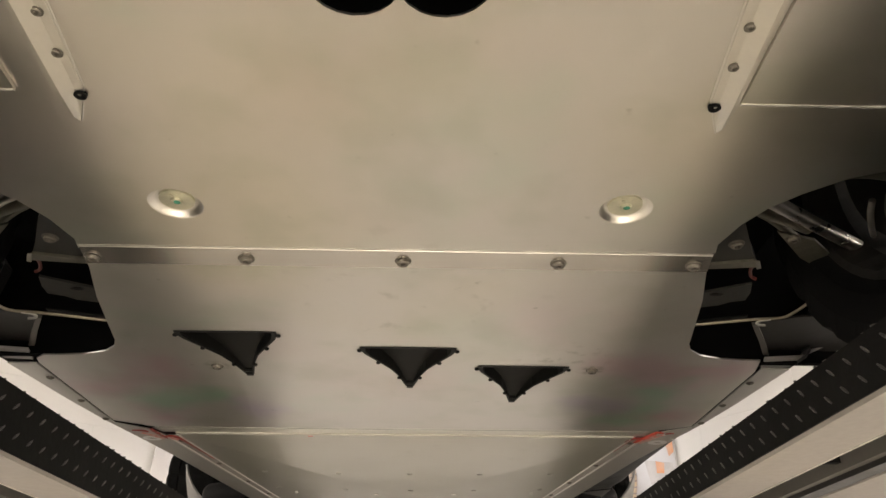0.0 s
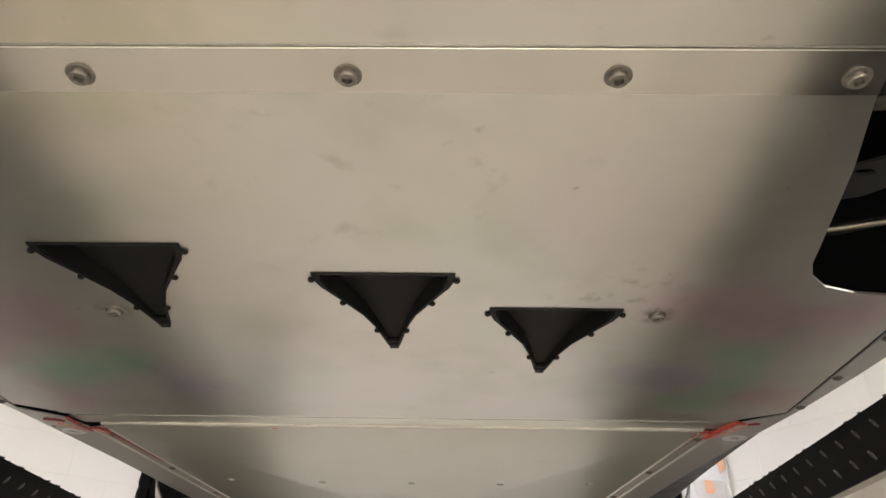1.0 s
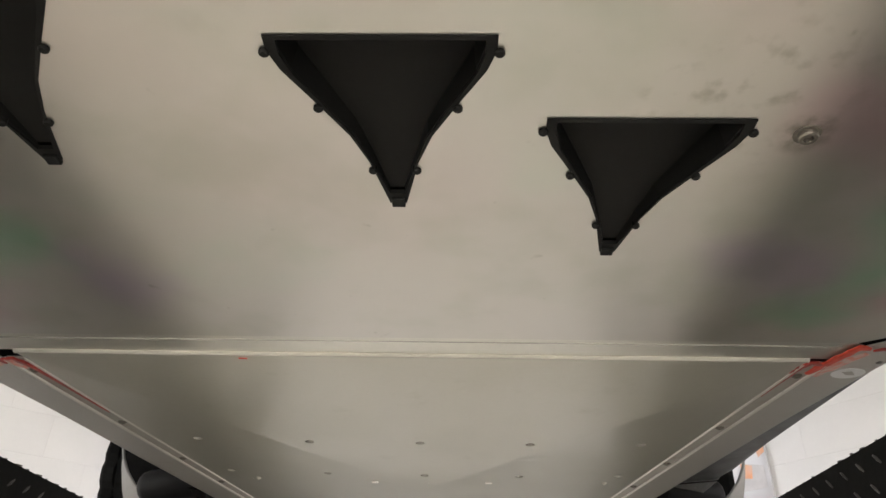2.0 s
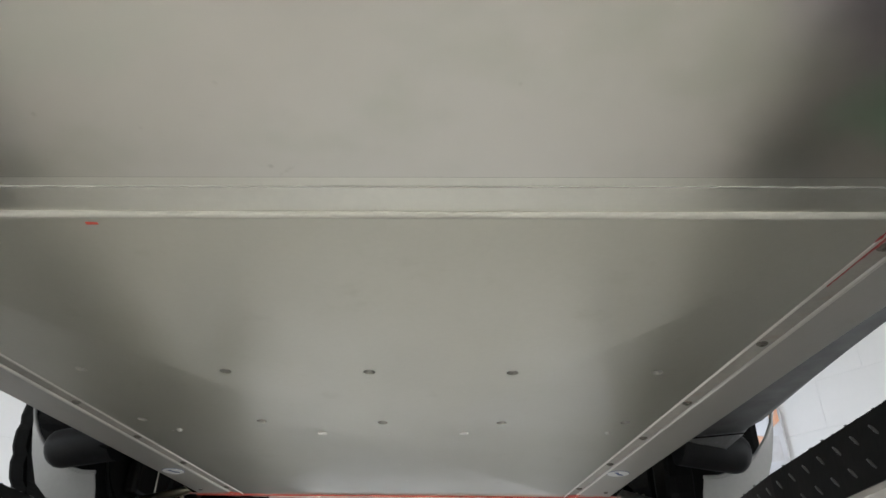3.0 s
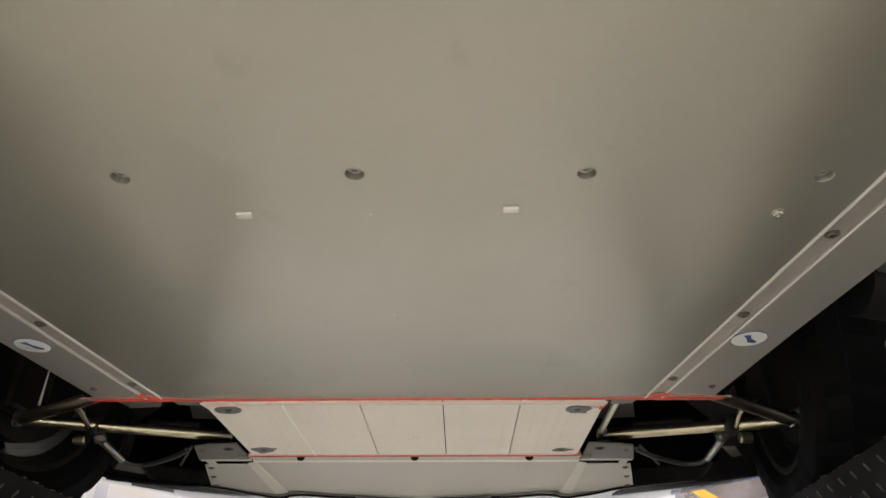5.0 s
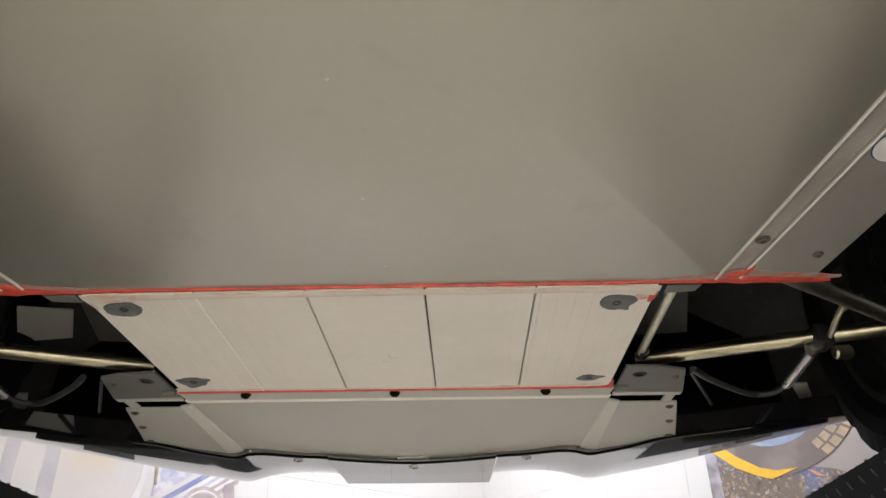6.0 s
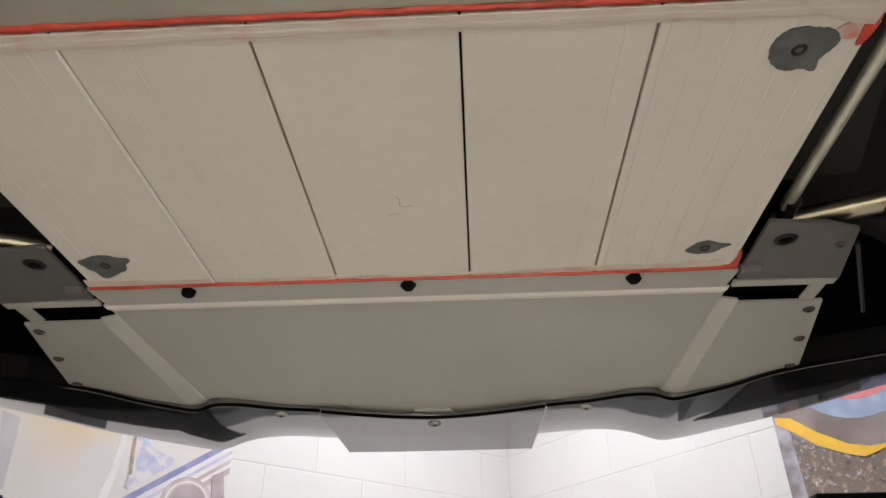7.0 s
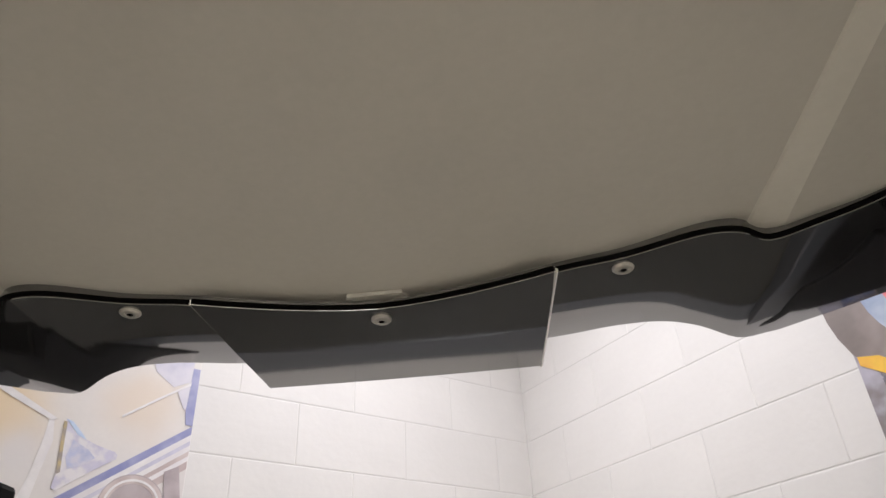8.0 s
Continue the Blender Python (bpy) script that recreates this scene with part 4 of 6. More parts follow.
# low ribs: sharp on the outer boards, faint on the others
for x, r, mat in [(-0.2295 - 0.0215 * k, 0.0008, RIB) for k in range(5)] + [(-0.181, 0.0009, OFFWHITE), (-0.16, 0.0009, OFFWHITE), (-0.138, 0.0008, OFFWHITE), (0.176, 0.0008, OFFWHITE)] + [(0.2055 + 0.0212 * k, 0.001, OFFWHITE) for k in range(7)]:
    bm = bmesh.new()
    lean = -0.022 if x < -0.19 else 0.0
    tube(bm, [(x, 2.872, H - 0.0036), (x + lean * 0.33, 3.202, H - 0.0036)], r, 6)
    part("rib", bm, mat, nose_floor)
bm = bmesh.new()
tube(bm, [(EDGES[1] - 0.0008, 2.872, H - 0.0036), (EDGES[1] - 0.0008, 3.202, H - 0.0036)], 0.0017, 8)
part("joint_bead", bm, WHITE_RIB, nose_floor, "white line along a board joint")
bm = bmesh.new()
box(bm, -0.343, 0.343, 2.859, 2.8725, H - 0.0056, H - 0.0042, 0.0004)
part("sealed_strip", bm, PALE_RED, nose_floor, "pale strip of thinly smeared sealing paint")
for pts in ([(0.004, 3.058), (0.007, 3.062), (0.006, 3.071), (0.011, 3.074), (0.017, 3.071)], [(-0.006, 3.086), (0.004, 3.084)]):
    bm = bmesh.new()
    bead(bm, pts, [0.0004] * len(pts), H - 0.004, 0.0002, rng)
    part("scuff", bm, TRIM_GREY, nose_floor, "small grey scuff mark")



def lobed(cx, cy, rx, ry, lobes, seed):
    """A smeared patch: an oval with lobes (degrees, gain, width) and a slightly ragged edge."""
    jag, out = random.Random(seed), []
    for k in range(56):
        a = math.tau * k / 56
        g = 1 + jag.uniform(-0.035, 0.035) + 0.05 * math.sin(3 * a + seed)
        for deg, gain, wide in lobes:
            off = (math.degrees(a) - deg + 180) % 360 - 180
            g += gain * math.exp(-((off / wide) ** 2))
        out.append((cx + rx * g * math.cos(a), cy + ry * g * math.sin(a)))
    return out


for x, y, rx, ry, lobes in (
    (-0.305, 2.899, 0.023, 0.018, ((140, 0.25, 30), (300, 0.2, 15))),
    (0.298, 2.902, 0.0205, 0.0185, ((-35, 0.25, 35), (52, 0.45, 11), (-110, 0.15, 25))),
    (-0.306, 3.158, 0.0215, 0.0195, ((-20, 0.45, 14), (112, 0.45, 18), (-160, 0.2, 14), (60, -0.15, 20))),
    (0.302, 3.162, 0.0155, 0.012, ((-14, 0.65, 13), (160, 0.2, 20))),
):
    bm = bmesh.new()
    plate(bm, lobed(x, y, rx, ry, lobes, int(abs(x) * 1000)), H - 0.0052, 0.001)
    patch = part("filler_patch", bm, PATCH, nose_floor, "dark grey filler patch smeared round a bolt")
    bm = bmesh.new()
    spin(bm, [(0.0055, 0), (0.005, -0.0008), (0.003, -0.0008), (0.0026, 0.0005), (0, 0.0005)], 12, m=Matrix.Translation((x, y, H - 0.0052)))
    part("bolt_hole", bm, DARK_METAL, patch)
# red blot at the rear corner of the boards, its edge wiped thin
for name, mat, args, z in (("wiped_paint", PINK, (0.326, 2.887, 0.009, 0.0075, ((0, 0.5, 25),), 5), H - 0.0049), ("red_blot", RED, (0.3375, 2.884, 0.0045, 0.0135, ((-60, 0.35, 25), (120, 0.3, 25)), 9), H - 0.0056)):
    bm = bmesh.new()
    plate(bm, lobed(*args), z, 0.0007)
    part(name, bm, mat, nose_floor, SMEARED if mat is PINK else "blot of red sealing paint")

# front flange, black plugs, nose plate with folds
bm = bmesh.new()
plate(bm, [(-0.352, 3.2105), (0.352, 3.2105), (0.346, 3.256), (-0.346, 3.256)], H - 0.003, 0.003)
front_flange = part("front_flange", bm, NOSE_GREY, car, "grey front flange with three black plugs")
bm = bmesh.new()
sheet(bm, [[(-0.352, 3.25, H - 0.003), (-0.35, 3.256, H - 0.0045), (-0.346, 3.264, H - 0.003), (-0.346, 3.27, H + 0.004)], [(0.352, 3.25, H - 0.003), (0.35, 3.256, H - 0.0045), (0.346, 3.264, H - 0.003), (0.346, 3.27, H + 0.004)]], (0, 0, 0.002))
# the pale rib colour stands for light caught by the bend
part("bend", bm, RIB, front_flange, "bend, coloured paler for the light it catches")
bm = bmesh.new()
spin(bm, [(0.0085, 0.0), (0.0085, -0.003), (0.0055, -0.007), (0, -0.007)], 6)
plug_mesh = mesh_of(bm, RUBBER, "plug")
for x in (-0.242, 0.0, 0.242):
    piece("plug", plug_mesh, front_flange, Matrix.Translation((x, 3.221, H - 0.003)))
bm = bmesh.new()
xs = [-0.3545, -0.2, 0.0, 0.2, 0.3545]
sheet(bm, [[(x * k, y, z) for x in xs] for y, z, k in ((3.268, H + 0.003, 1.0), (3.4, H + 0.0035, 0.994), (3.575, H + 0.004, 0.982), (3.7, H + 0.004, 0.97))], (0, 0, 0.003))
nose_plate = part("nose_plate", bm, NOSE_GREY, car, "grey satin nose undertray plate with folded ribs")
for s in (1, -1):
    bm = bmesh.new()
    sheet(bm, [[(s * xi, y, H + 0.003), (s * (xi + 0.0016), y, H + 0.0012), (s * xo, y, H - 0.002)] for y, xi, xo in ((3.286, 0.3535, 0.3725), (3.4, 0.352, 0.3745), (3.5, 0.35, 0.377), (3.6, 0.347, 0.38))], (0, 0, 0.003))
    # fold slope painted paler in place of the light it catches
    part("fold", bm, PALE_FOLD, nose_plate, "fold, coloured paler for the light on its slope")
    bm = bmesh.new()
    o = [(0.3722, 3.292), (0.469, 3.292), (0.49, 3.38), (0.52, 3.51), (0.525, 3.53), (0.3797, 3.6), (0.3767, 3.5)]
    wz = H - 0.0022
    plate(bm, o if s > 0 else mirror(o), wz, 0.003)
    wing = part("wing", bm, NOSE_GREY, nose_plate)
    for x, y in ((0.462, 3.314), (0.482, 3.398), (0.503, 3.49)):
        piece("screw", DARK_SCREW_M, nose_plate, Matrix.Translation((s * x, y, wz)))
    bm = bmesh.new()
    o = [(0.352, 3.12), (0.41, 3.126), (0.443, 3.138), (0.464, 3.236), (0.354, 3.23), (0.352, 3.2)]
    hole = circle(0.378, 3.153, 0.0115, 18)
    plate(bm, o if s > 0 else mirror(o), H - 0.004, 0.004, [hole if s > 0 else mirror(hole)])
    bracket = part("corner_bracket", bm, BRACKET, car, "grey corner bracket beside the nose floor")
    bm = bmesh.new()
    spin(bm, [(0.0115, 0.0), (0.009, -0.002), (0.0065, -0.002), (0.006, 0.004), (0.0, 0.004)], 18, m=Matrix.Translation((s * 0.378, 3.153, H - 0.003)))
    part("bush", bm, DARK_METAL, bracket, "dark rubber bush")
    piece("screw", SMALL_SCREW_M, bracket, Matrix.Translation((s * 0.435, 3.165, H - 0.004)))
    bm = bmesh.new()
    box(bm, min(s * 0.353, s * 0.463), max(s * 0.353, s * 0.463), 3.2365, 3.249, H - 0.0045, H - 0.0005, 0.001)
    part("bracket_edge", bm, NOSE_GREY, bracket, "pale folded bracket edge")
    bm = bmesh.new()
    box(bm, min(s * 0.442, s * 0.458), max(s * 0.442, s * 0.458), 3.25, 3.29, H - 0.002, H + 0.002, 0.001)
    part("bracket_tongue", bm, NOSE_GREY, bracket)
    bm = bmesh.new()
    spin(bm, [(0.0, 0.0), (0.005, 0.0), (0.006, 0.003), (0.0055, 0.02), (0.0, 0.022)], 14, m=Matrix.Translation((s * 0.36, 3.205, H - 0.006)) @ Matrix.Rotation(radians(90), 4, "Y") @ Matrix.Translation((0, 0, -0.011)))
    part("bush_end", bm, BRACKET, bracket)
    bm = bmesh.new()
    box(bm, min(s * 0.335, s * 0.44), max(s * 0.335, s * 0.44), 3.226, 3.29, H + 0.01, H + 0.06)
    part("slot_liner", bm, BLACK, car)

# front lip
LIP_REAR = [(0.0, 3.66), (0.09, 3.65), (0.177, 3.617), (0.24, 3.6), (0.3, 3.572), (0.335, 3.568), (0.365, 3.583), (0.4, 3.565), (0.44, 3.54), (0.5, 3.487), (0.606, 3.438), (0.72, 3.385), (0.83, 3.325), (0.91, 3.27)]
LIP_FRONT = [(0.0, 3.79), (0.09, 3.788), (0.18, 3.782), (0.25, 3.763), (0.3, 3.757), (0.34, 3.768), (0.388, 3.8), (0.42, 3.795), (0.45, 3.786), (0.556, 3.708), (0.672, 3.582), (0.78, 3.47), (0.875, 3.37), (0.94, 3.29)]
LIP_DROP = [0.0, 0.0, 0.0, 0.0008, 0.003, 0.006, 0.0085, 0.0075, 0.005, 0.002, 0.0, -0.002, -0.004, -0.006]
half = []
for (xr, yr), (xf, yf), d in zip(LIP_REAR, LIP_FRONT, LIP_DROP):
    z = H - 0.0075 - d * 0.75
    yr += 0.011
    half.append([(xr, yr + 0.004, H + 0.03), (xr, yr, z + 0.0005), (xr, yr + 0.0006, z), (0.6 * xr + 0.4 * xf, 0.6 * yr + 0.4 * yf, z - 0.001), (0.25 * xr + 0.75 * xf, 0.25 * yr + 0.75 * yf, z + 0.0015 - d * 0.5), (xf, yf + 0.004, z + 0.007 - d * 0.6), (xf + 0.002, yf + 0.008, z + 0.012 - d * 0.6), (xf + 0.008, yf + 0.012, z + 0.05), (xf + 0.012, yf + 0.02, z + 0.11)])
rows = [[(-x, y, z) for x, y, z in r] for r in reversed(half[1:])] + half


def refine(rows_, k):
    cols = list(zip(*rows_))
    fine = [smooth_path(c, k) for c in cols]
    return [list(r) for r in zip(*fine)]


bm = bmesh.new()
sheet(bm, refine(rows, 4), (0, 0.0, 0.004))
lip = part("front_lip", bm, LIP, car, "dark glossy composite front lip", True)
# black tube standing in for the shadow between nose plate and lip
bm = bmesh.new()
rim = [(x, y + 0.0095, H - 0.0042 - d * 0.75) for (x, y), d in zip(LIP_REAR[:12], LIP_DROP[:12])]
tube(bm, smooth_path([(-x, y, z) for x, y, z in reversed(rim[1:])] + rim, 4), 0.0024, 8)
part("lip_shadow", bm, BLACK, lip, "black line for the shadow along the lip", True)
bm = bmesh.new()
skid = []
for k in range(13):
    t = -1 + 2 * k / 12
    xr, xf = 0.176 * t, 0.165 * t
    yr = 3.66 - 0.043 * abs(t) ** 1.6
    skid.append([(xr, yr, H - 0.007), (xr, yr + 0.002, H - 0.0115), (0.5 * (xr + xf), 0.5 * (yr + 3.846), H - 0.0125), (xf, 3.842 - 0.003 * t * t, H - 0.012), (xf, 3.847 - 0.003 * t * t, H - 0.008), (xf, 3.83, H - 0.004)])
sheet(bm, skid, (0, 0, 0.004))
skid_ob = part("skid_plate", bm, LIP, car, "dark glossy centre skid plate")
# the same shadow, drawn as a black tube behind the skid plate
bm = bmesh.new()
tube(bm, [(0.174 * t, 3.6592 - 0.043 * abs(t) ** 1.6, H - 0.0092) for t in [-1 + k / 8 for k in range(17)]], 0.0028, 8)
part("skid_shadow", bm, BLACK, skid_ob, "black line for the shadow along the skid plate")
for s in (1, -1):
    bm = bmesh.new()
    tube(bm, [(s * 0.1765, 3.619, H - 0.01), (s * 0.1655, 3.842, H - 0.01)], 0.0022 if s > 0 else 0.0012, 6)
    part("cut_edge", bm, ALU_BRIGHT if s > 0 else BRACKET, skid_ob, "bright cut edge" if s > 0 else "dull cut edge")
bm = bmesh.new()
spin(bm, [(0.0105, 0.002), (0.0105, -0.0006), (0.009, -0.0022), (0.0055, -0.0024), (0.005, -0.001), (0.0, -0.001)], 20)
lip_screw = mesh_of(bm, CUP_ZINC, "lip_screw")
bm = bmesh.new()
spin(bm, [(0.0034, -0.0026), (0.0, -0.0026)], 6)
socket_mesh = mesh_of(bm, BLACK, "socket")
for x, y, z, p in ((-0.241, 3.629, H - 0.0085, lip), (0.24, 3.629, H - 0.0085, lip), (0.0, 3.683, H - 0.0125, skid_ob)):
    piece("lip_screw", lip_screw, p, Matrix.Translation((x, y, z)))
    piece("socket", socket_mesh, p, Matrix.Translation((x, y, z)))
bm = bmesh.new()
o = [(-0.036, 3.672), (-0.03, 3.652), (0.026, 3.652), (0.034, 3.672)]
plate(bm, o, H - 0.0005, 0.004)
part("centre_tab", bm, NOSE_GREY, nose_plate)

# sills, body sides and skin
DUCT_BLACK = material("black_moulded_duct", (0.009, 0.009, 0.0095), 0.5, 0.0, 0.2, 8, 60, 0.05, spec=0.15)
COVER = material("grey_sill_cover", (0.13, 0.13, 0.132), 0.36, 0.1, 0.3, 26, 90, 0.12, coat=0.3, coat_rough=0.12, dirt=(0.4, 0.4, 0.4), dirt_amount=0.5)
LINER = material("grey_liner_paint", (0.27, 0.265, 0.26), 0.5, 0.0, 0.08, 6, 90, 0.05, coat=0.1)
for s in (1, -1):
    bm = bmesh.new()
    ys = [1.03, 1.2, 1.4, 1.609, 1.839, 2.03, 2.214, 2.4, 2.47]
    rows = []
    if s > 0:
        ys[-1] = 2.452
    for y in ys:
        xe = np.interp(y, [1.03, 1.3, 1.45, 1.609, 1.839, 2.214, 2.588], [0.75, 0.724, 0.706, 0.678, 0.641, 0.593, 0.545])
        e = float(xe)
        if s < 0:
            rows.append([(s * (e + a), y, H + b) for a, b in ((0, 0.003), (0.008, 0.02), (0.03, 0.07))] + [(s * x, y, H + b) for x, b in ((0.765, 0.17), (0.79, 0.2), (0.812, 0.23), (0.83, 0.26))])
            continue
        rows.append([(s * e, y, H + 0.003), (s * (e + 0.012), y, H + 0.018), (s * (e + 0.28 * (0.79 - e)), y, H + 0.039), (s * (e + 0.67 * (0.79 - e)), y, H + 0.047), (s * max(0.765, e + 0.75 * (0.79 - e)), y, H + 0.072), (s * 0.791, y, H + 0.1), (s * 0.812, y, H + 0.15), (s * 0.83, y, H + 0.22)])
    sheet(bm, rows, (0, 0, 0.006))
    part("sill", bm, BODY, car, "dark grey rounded sill underside", True)
    # outer skin with both wheel openings
    out = [(3.42, 1.9)]
    for k in range(13):
        a = radians(-6 + 180 * k / 12)
        out.append((3.0 + 0.36 * math.cos(a), 1.94 + 0.36 * math.sin(a)))
    out += [(2.6, 2.035), (2.47, 2.035), (1.0, 2.0)]
    for k in range(13):
        a = radians(-15 + 210 * k / 12)
        out.append((0.55 + 0.39 * math.cos(a), 1.96 + 0.39 * math.sin(a)))
    out += [(-0.6, 1.9), (-0.95, 2.0), (-1.0, 2.38), (-0.5, 2.42), (0.4, 2.46), (1.2, 2.46), (2.3, 2.42), (3.0, 2.3), (3.3, 2.2), (3.41, 2.1)]
    bm = bmesh.new()
    plate(bm, out, 0, 0.05)
    turn = Matrix(((0, 0, 1, 0.885), (1, 0, 0, 0), (0, 1, 0, 0), (0, 0, 0, 1)))
    bmesh.ops.transform(bm, matrix=turn, verts=bm.verts)
    if s < 0:
        bmesh.ops.scale(bm, vec=(-1, 1, 1), verts=bm.verts)
    part("body_side", bm, BODY, car, "dark grey painted body side with wheel openings")
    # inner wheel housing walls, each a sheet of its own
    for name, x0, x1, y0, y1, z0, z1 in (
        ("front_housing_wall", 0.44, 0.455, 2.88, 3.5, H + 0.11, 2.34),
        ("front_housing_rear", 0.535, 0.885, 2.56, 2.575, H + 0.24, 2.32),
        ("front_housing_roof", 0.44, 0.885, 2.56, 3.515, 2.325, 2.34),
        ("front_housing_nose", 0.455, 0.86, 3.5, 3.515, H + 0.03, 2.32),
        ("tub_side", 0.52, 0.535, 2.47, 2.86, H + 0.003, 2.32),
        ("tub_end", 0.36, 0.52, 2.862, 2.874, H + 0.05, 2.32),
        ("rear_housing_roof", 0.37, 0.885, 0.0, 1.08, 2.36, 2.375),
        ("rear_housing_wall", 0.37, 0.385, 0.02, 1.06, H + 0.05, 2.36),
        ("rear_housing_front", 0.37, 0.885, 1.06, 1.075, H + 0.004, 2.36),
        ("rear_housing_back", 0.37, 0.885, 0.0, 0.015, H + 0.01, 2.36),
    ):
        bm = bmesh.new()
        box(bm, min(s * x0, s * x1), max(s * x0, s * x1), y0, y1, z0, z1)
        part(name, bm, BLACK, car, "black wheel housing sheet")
    # curved liner behind the front wheel
    crest = [(0.683, 1.797), (0.715, 1.798), (0.749, 1.807), (0.781, 1.824), (0.811, 1.85), (0.839, 1.885), (0.858, 1.92), (0.869, 1.955)]
    foot = [(0.678, 1.735), (0.71, 1.735), (0.745, 1.735), (0.79, 1.745), (0.822, 1.775), (0.85, 1.84), (0.867, 1.9), (0.876, 1.95)]
    bm = bmesh.new()
    sheet(bm, [[(s * x, 2.625, z) for x, z in crest], [(s * x, 2.622, z - 0.005) for x, z in crest], [(s * (0.5 * a + 0.5 * c), 2.634, 0.5 * b + 0.5 * d) for (a, b), (c, d) in zip(crest, foot)], [(s * x, 2.642, z) for x, z in foot]], (0, 0.006, 0))
    liner = part("arch_liner", bm, LINER, car, "grey curved panel behind the front wheel", True)
    bm = bmesh.new()
    tube(bm, [(s * x, 2.625, z) for x, z in crest], 0.0042, 8)
    part("liner_lip", bm, LINER, liner, "pale rolled edge", True)
    bm = bmesh.new()
    tube(bm, smooth_path([(s * 0.61, 2.535, 1.842), (s * 0.68, 2.543, 1.834), (s * 0.735, 2.555, 1.83), (s * 0.766, 2.562, 1.828)], 4), [0.042] * 9 + [0.04, 0.035, 0.026, 0.01], 18)
    part("brake_duct", bm, DUCT_BLACK, car, "black rounded brake duct", True)
    bm = bmesh.new()
    if s > 0:
        sheet(bm, [[(x, 2.455, z) for x, z in ((0.602, 1.835), (0.642, 1.839), (0.683, 1.843), (0.723, 1.847), (0.775, 1.9))], [(x, 2.48, z) for x, z in ((0.612, 1.836), (0.646, 1.8345), (0.687, 1.83), (0.731, 1.852), (0.785, 1.905))], [(x, 2.505, z) for x, z in ((0.622, 1.841), (0.66, 1.832), (0.699, 1.826), (0.741, 1.857), (0.795, 1.91))]], (0, 0, 0.005))
        cover = part("sill_front_cover", bm, COVER, car, "grey scuffed sill front cover", True)
        bm = bmesh.new()
        tube(bm, [(0.59, 2.4535, 1.832), (0.642, 2.4535, 1.8365), (0.724, 2.4535, 1.845), (0.775, 2.4535, 1.898)], 0.0016, 6)
        part("cover_seam", bm, BLACK, cover, "dark seam")
    else:
        sheet(bm, [[(s * (0.6 + d), 2.474 + k, 1.92), (s * (0.66 + d * 0.5), 2.474 + k, 1.932), (s * 0.72, 2.474 + k, 1.945), (s * 0.77, 2.474 + k, 1.976), (s * 0.795, 2.474 + k, 2.022)] for k, d in ((0, 0), (0.04, 0.015), (0.075, 0.03))], (0, 0, 0.005))
        part("sill_front_cover", bm, COVER, car, "dark grey sill front cover", True)

# upper body: nose, bonnet, windscreen, roof, tail
PROFILE = [(3.77, 1.87), (3.76, 1.98), (3.5, 2.13), (3.0, 2.29), (2.55, 2.4), (1.9, 2.72), (1.3, 2.76), (0.9, 2.72), (0.1, 2.56), (-0.6, 2.46), (-1.0, 2.36), (-1.02, 2.0), (-0.95, 1.9)]
bm = bmesh.new()
rows = []
for y, z in PROFILE:
    w = 0.9 if z < 2.42 else 0.9 - (z - 2.42) * 0.9
    row = []
    for k, dz in ((-1, -0.03), (-0.9, -0.006), (-0.7, -0.003), (-0.5, 0), (-0.25, 0.003), (0, 0.004), (0.25, 0.003), (0.5, 0), (0.7, -0.003), (0.9, -0.006), (1, -0.03)):
        back = 3.79 - float(np.interp(abs(w * k), [p[0] for p in LIP_FRONT], [p[1] for p in LIP_FRONT]))
        row.append((w * k, y - back * float(np.clip((y - 2.8) / 1.0, 0, 1)), z + dz))
    rows.append(row)
sheet(bm, rows, (0, 0, -0.012))
for s in (1, -1):
    pts = [(s * 0.91, 2.62, 2.36), (s * 0.65, 1.9, 2.69), (s * 0.62, 1.3, 2.73), (s * 0.66, 0.9, 2.69), (s * 0.8, 0.1, 2.53), (s * 0.9, -0.6, 2.42)]
    sheet(bm, [[p, (s * 0.9, p[1], 2.41 if p[1] < 2.5 else 2.35)] for p in pts], (0, 0, -0.01))
part("upper_body", bm, BODY, car, "dark grey wedge-shaped upper body")
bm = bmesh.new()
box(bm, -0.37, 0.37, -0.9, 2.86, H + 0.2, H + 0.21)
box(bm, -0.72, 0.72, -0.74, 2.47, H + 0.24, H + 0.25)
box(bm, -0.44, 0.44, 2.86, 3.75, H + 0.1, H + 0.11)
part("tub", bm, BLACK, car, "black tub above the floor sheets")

# wheels


def tyre_mesh(radius, width, rim):
    seg, bm = 96, bmesh.new()
    w = width / 2
    prof = [(rim, -w * 0.86), (rim + 0.02, -w * 0.97), (radius - 0.05, -w), (radius - 0.012, -w * 0.93), (radius - 0.002, -w * 0.8), (radius, -w * 0.5), (radius, -w * 0.47), (radius, -w * 0.05), (radius, 0.05 * w), (radius, w * 0.47), (radius, w * 0.5), (radius - 0.002, w * 0.8), (radius - 0.012, w * 0.93), (radius - 0.05, w), (rim + 0.02, w * 0.97), (rim, w * 0.86)]
    rings = []
    for j, (r, z) in enumerate(prof):
        ring = []
        for k in range(seg):
            cut = 0.007 if (3 <= j <= 12 and k % 4 == 0) else 0.0
            if j in (6, 9):
                cut = 0.007
            a = 2 * math.pi * (k + 0.6 * abs(z) / w) / seg
            ring.append(bm.verts.new(((r - cut) * math.cos(a), (r - cut) * math.sin(a), z)))
        rings.append(ring)
    for a, b in zip(rings, rings[1:]):
        for k in range(seg):
            bm.faces.new((a[k], a[(k + 1) % seg], b[(k + 1) % seg], b[k]))
    return mesh_of(bm, RUBBER, "tyre")


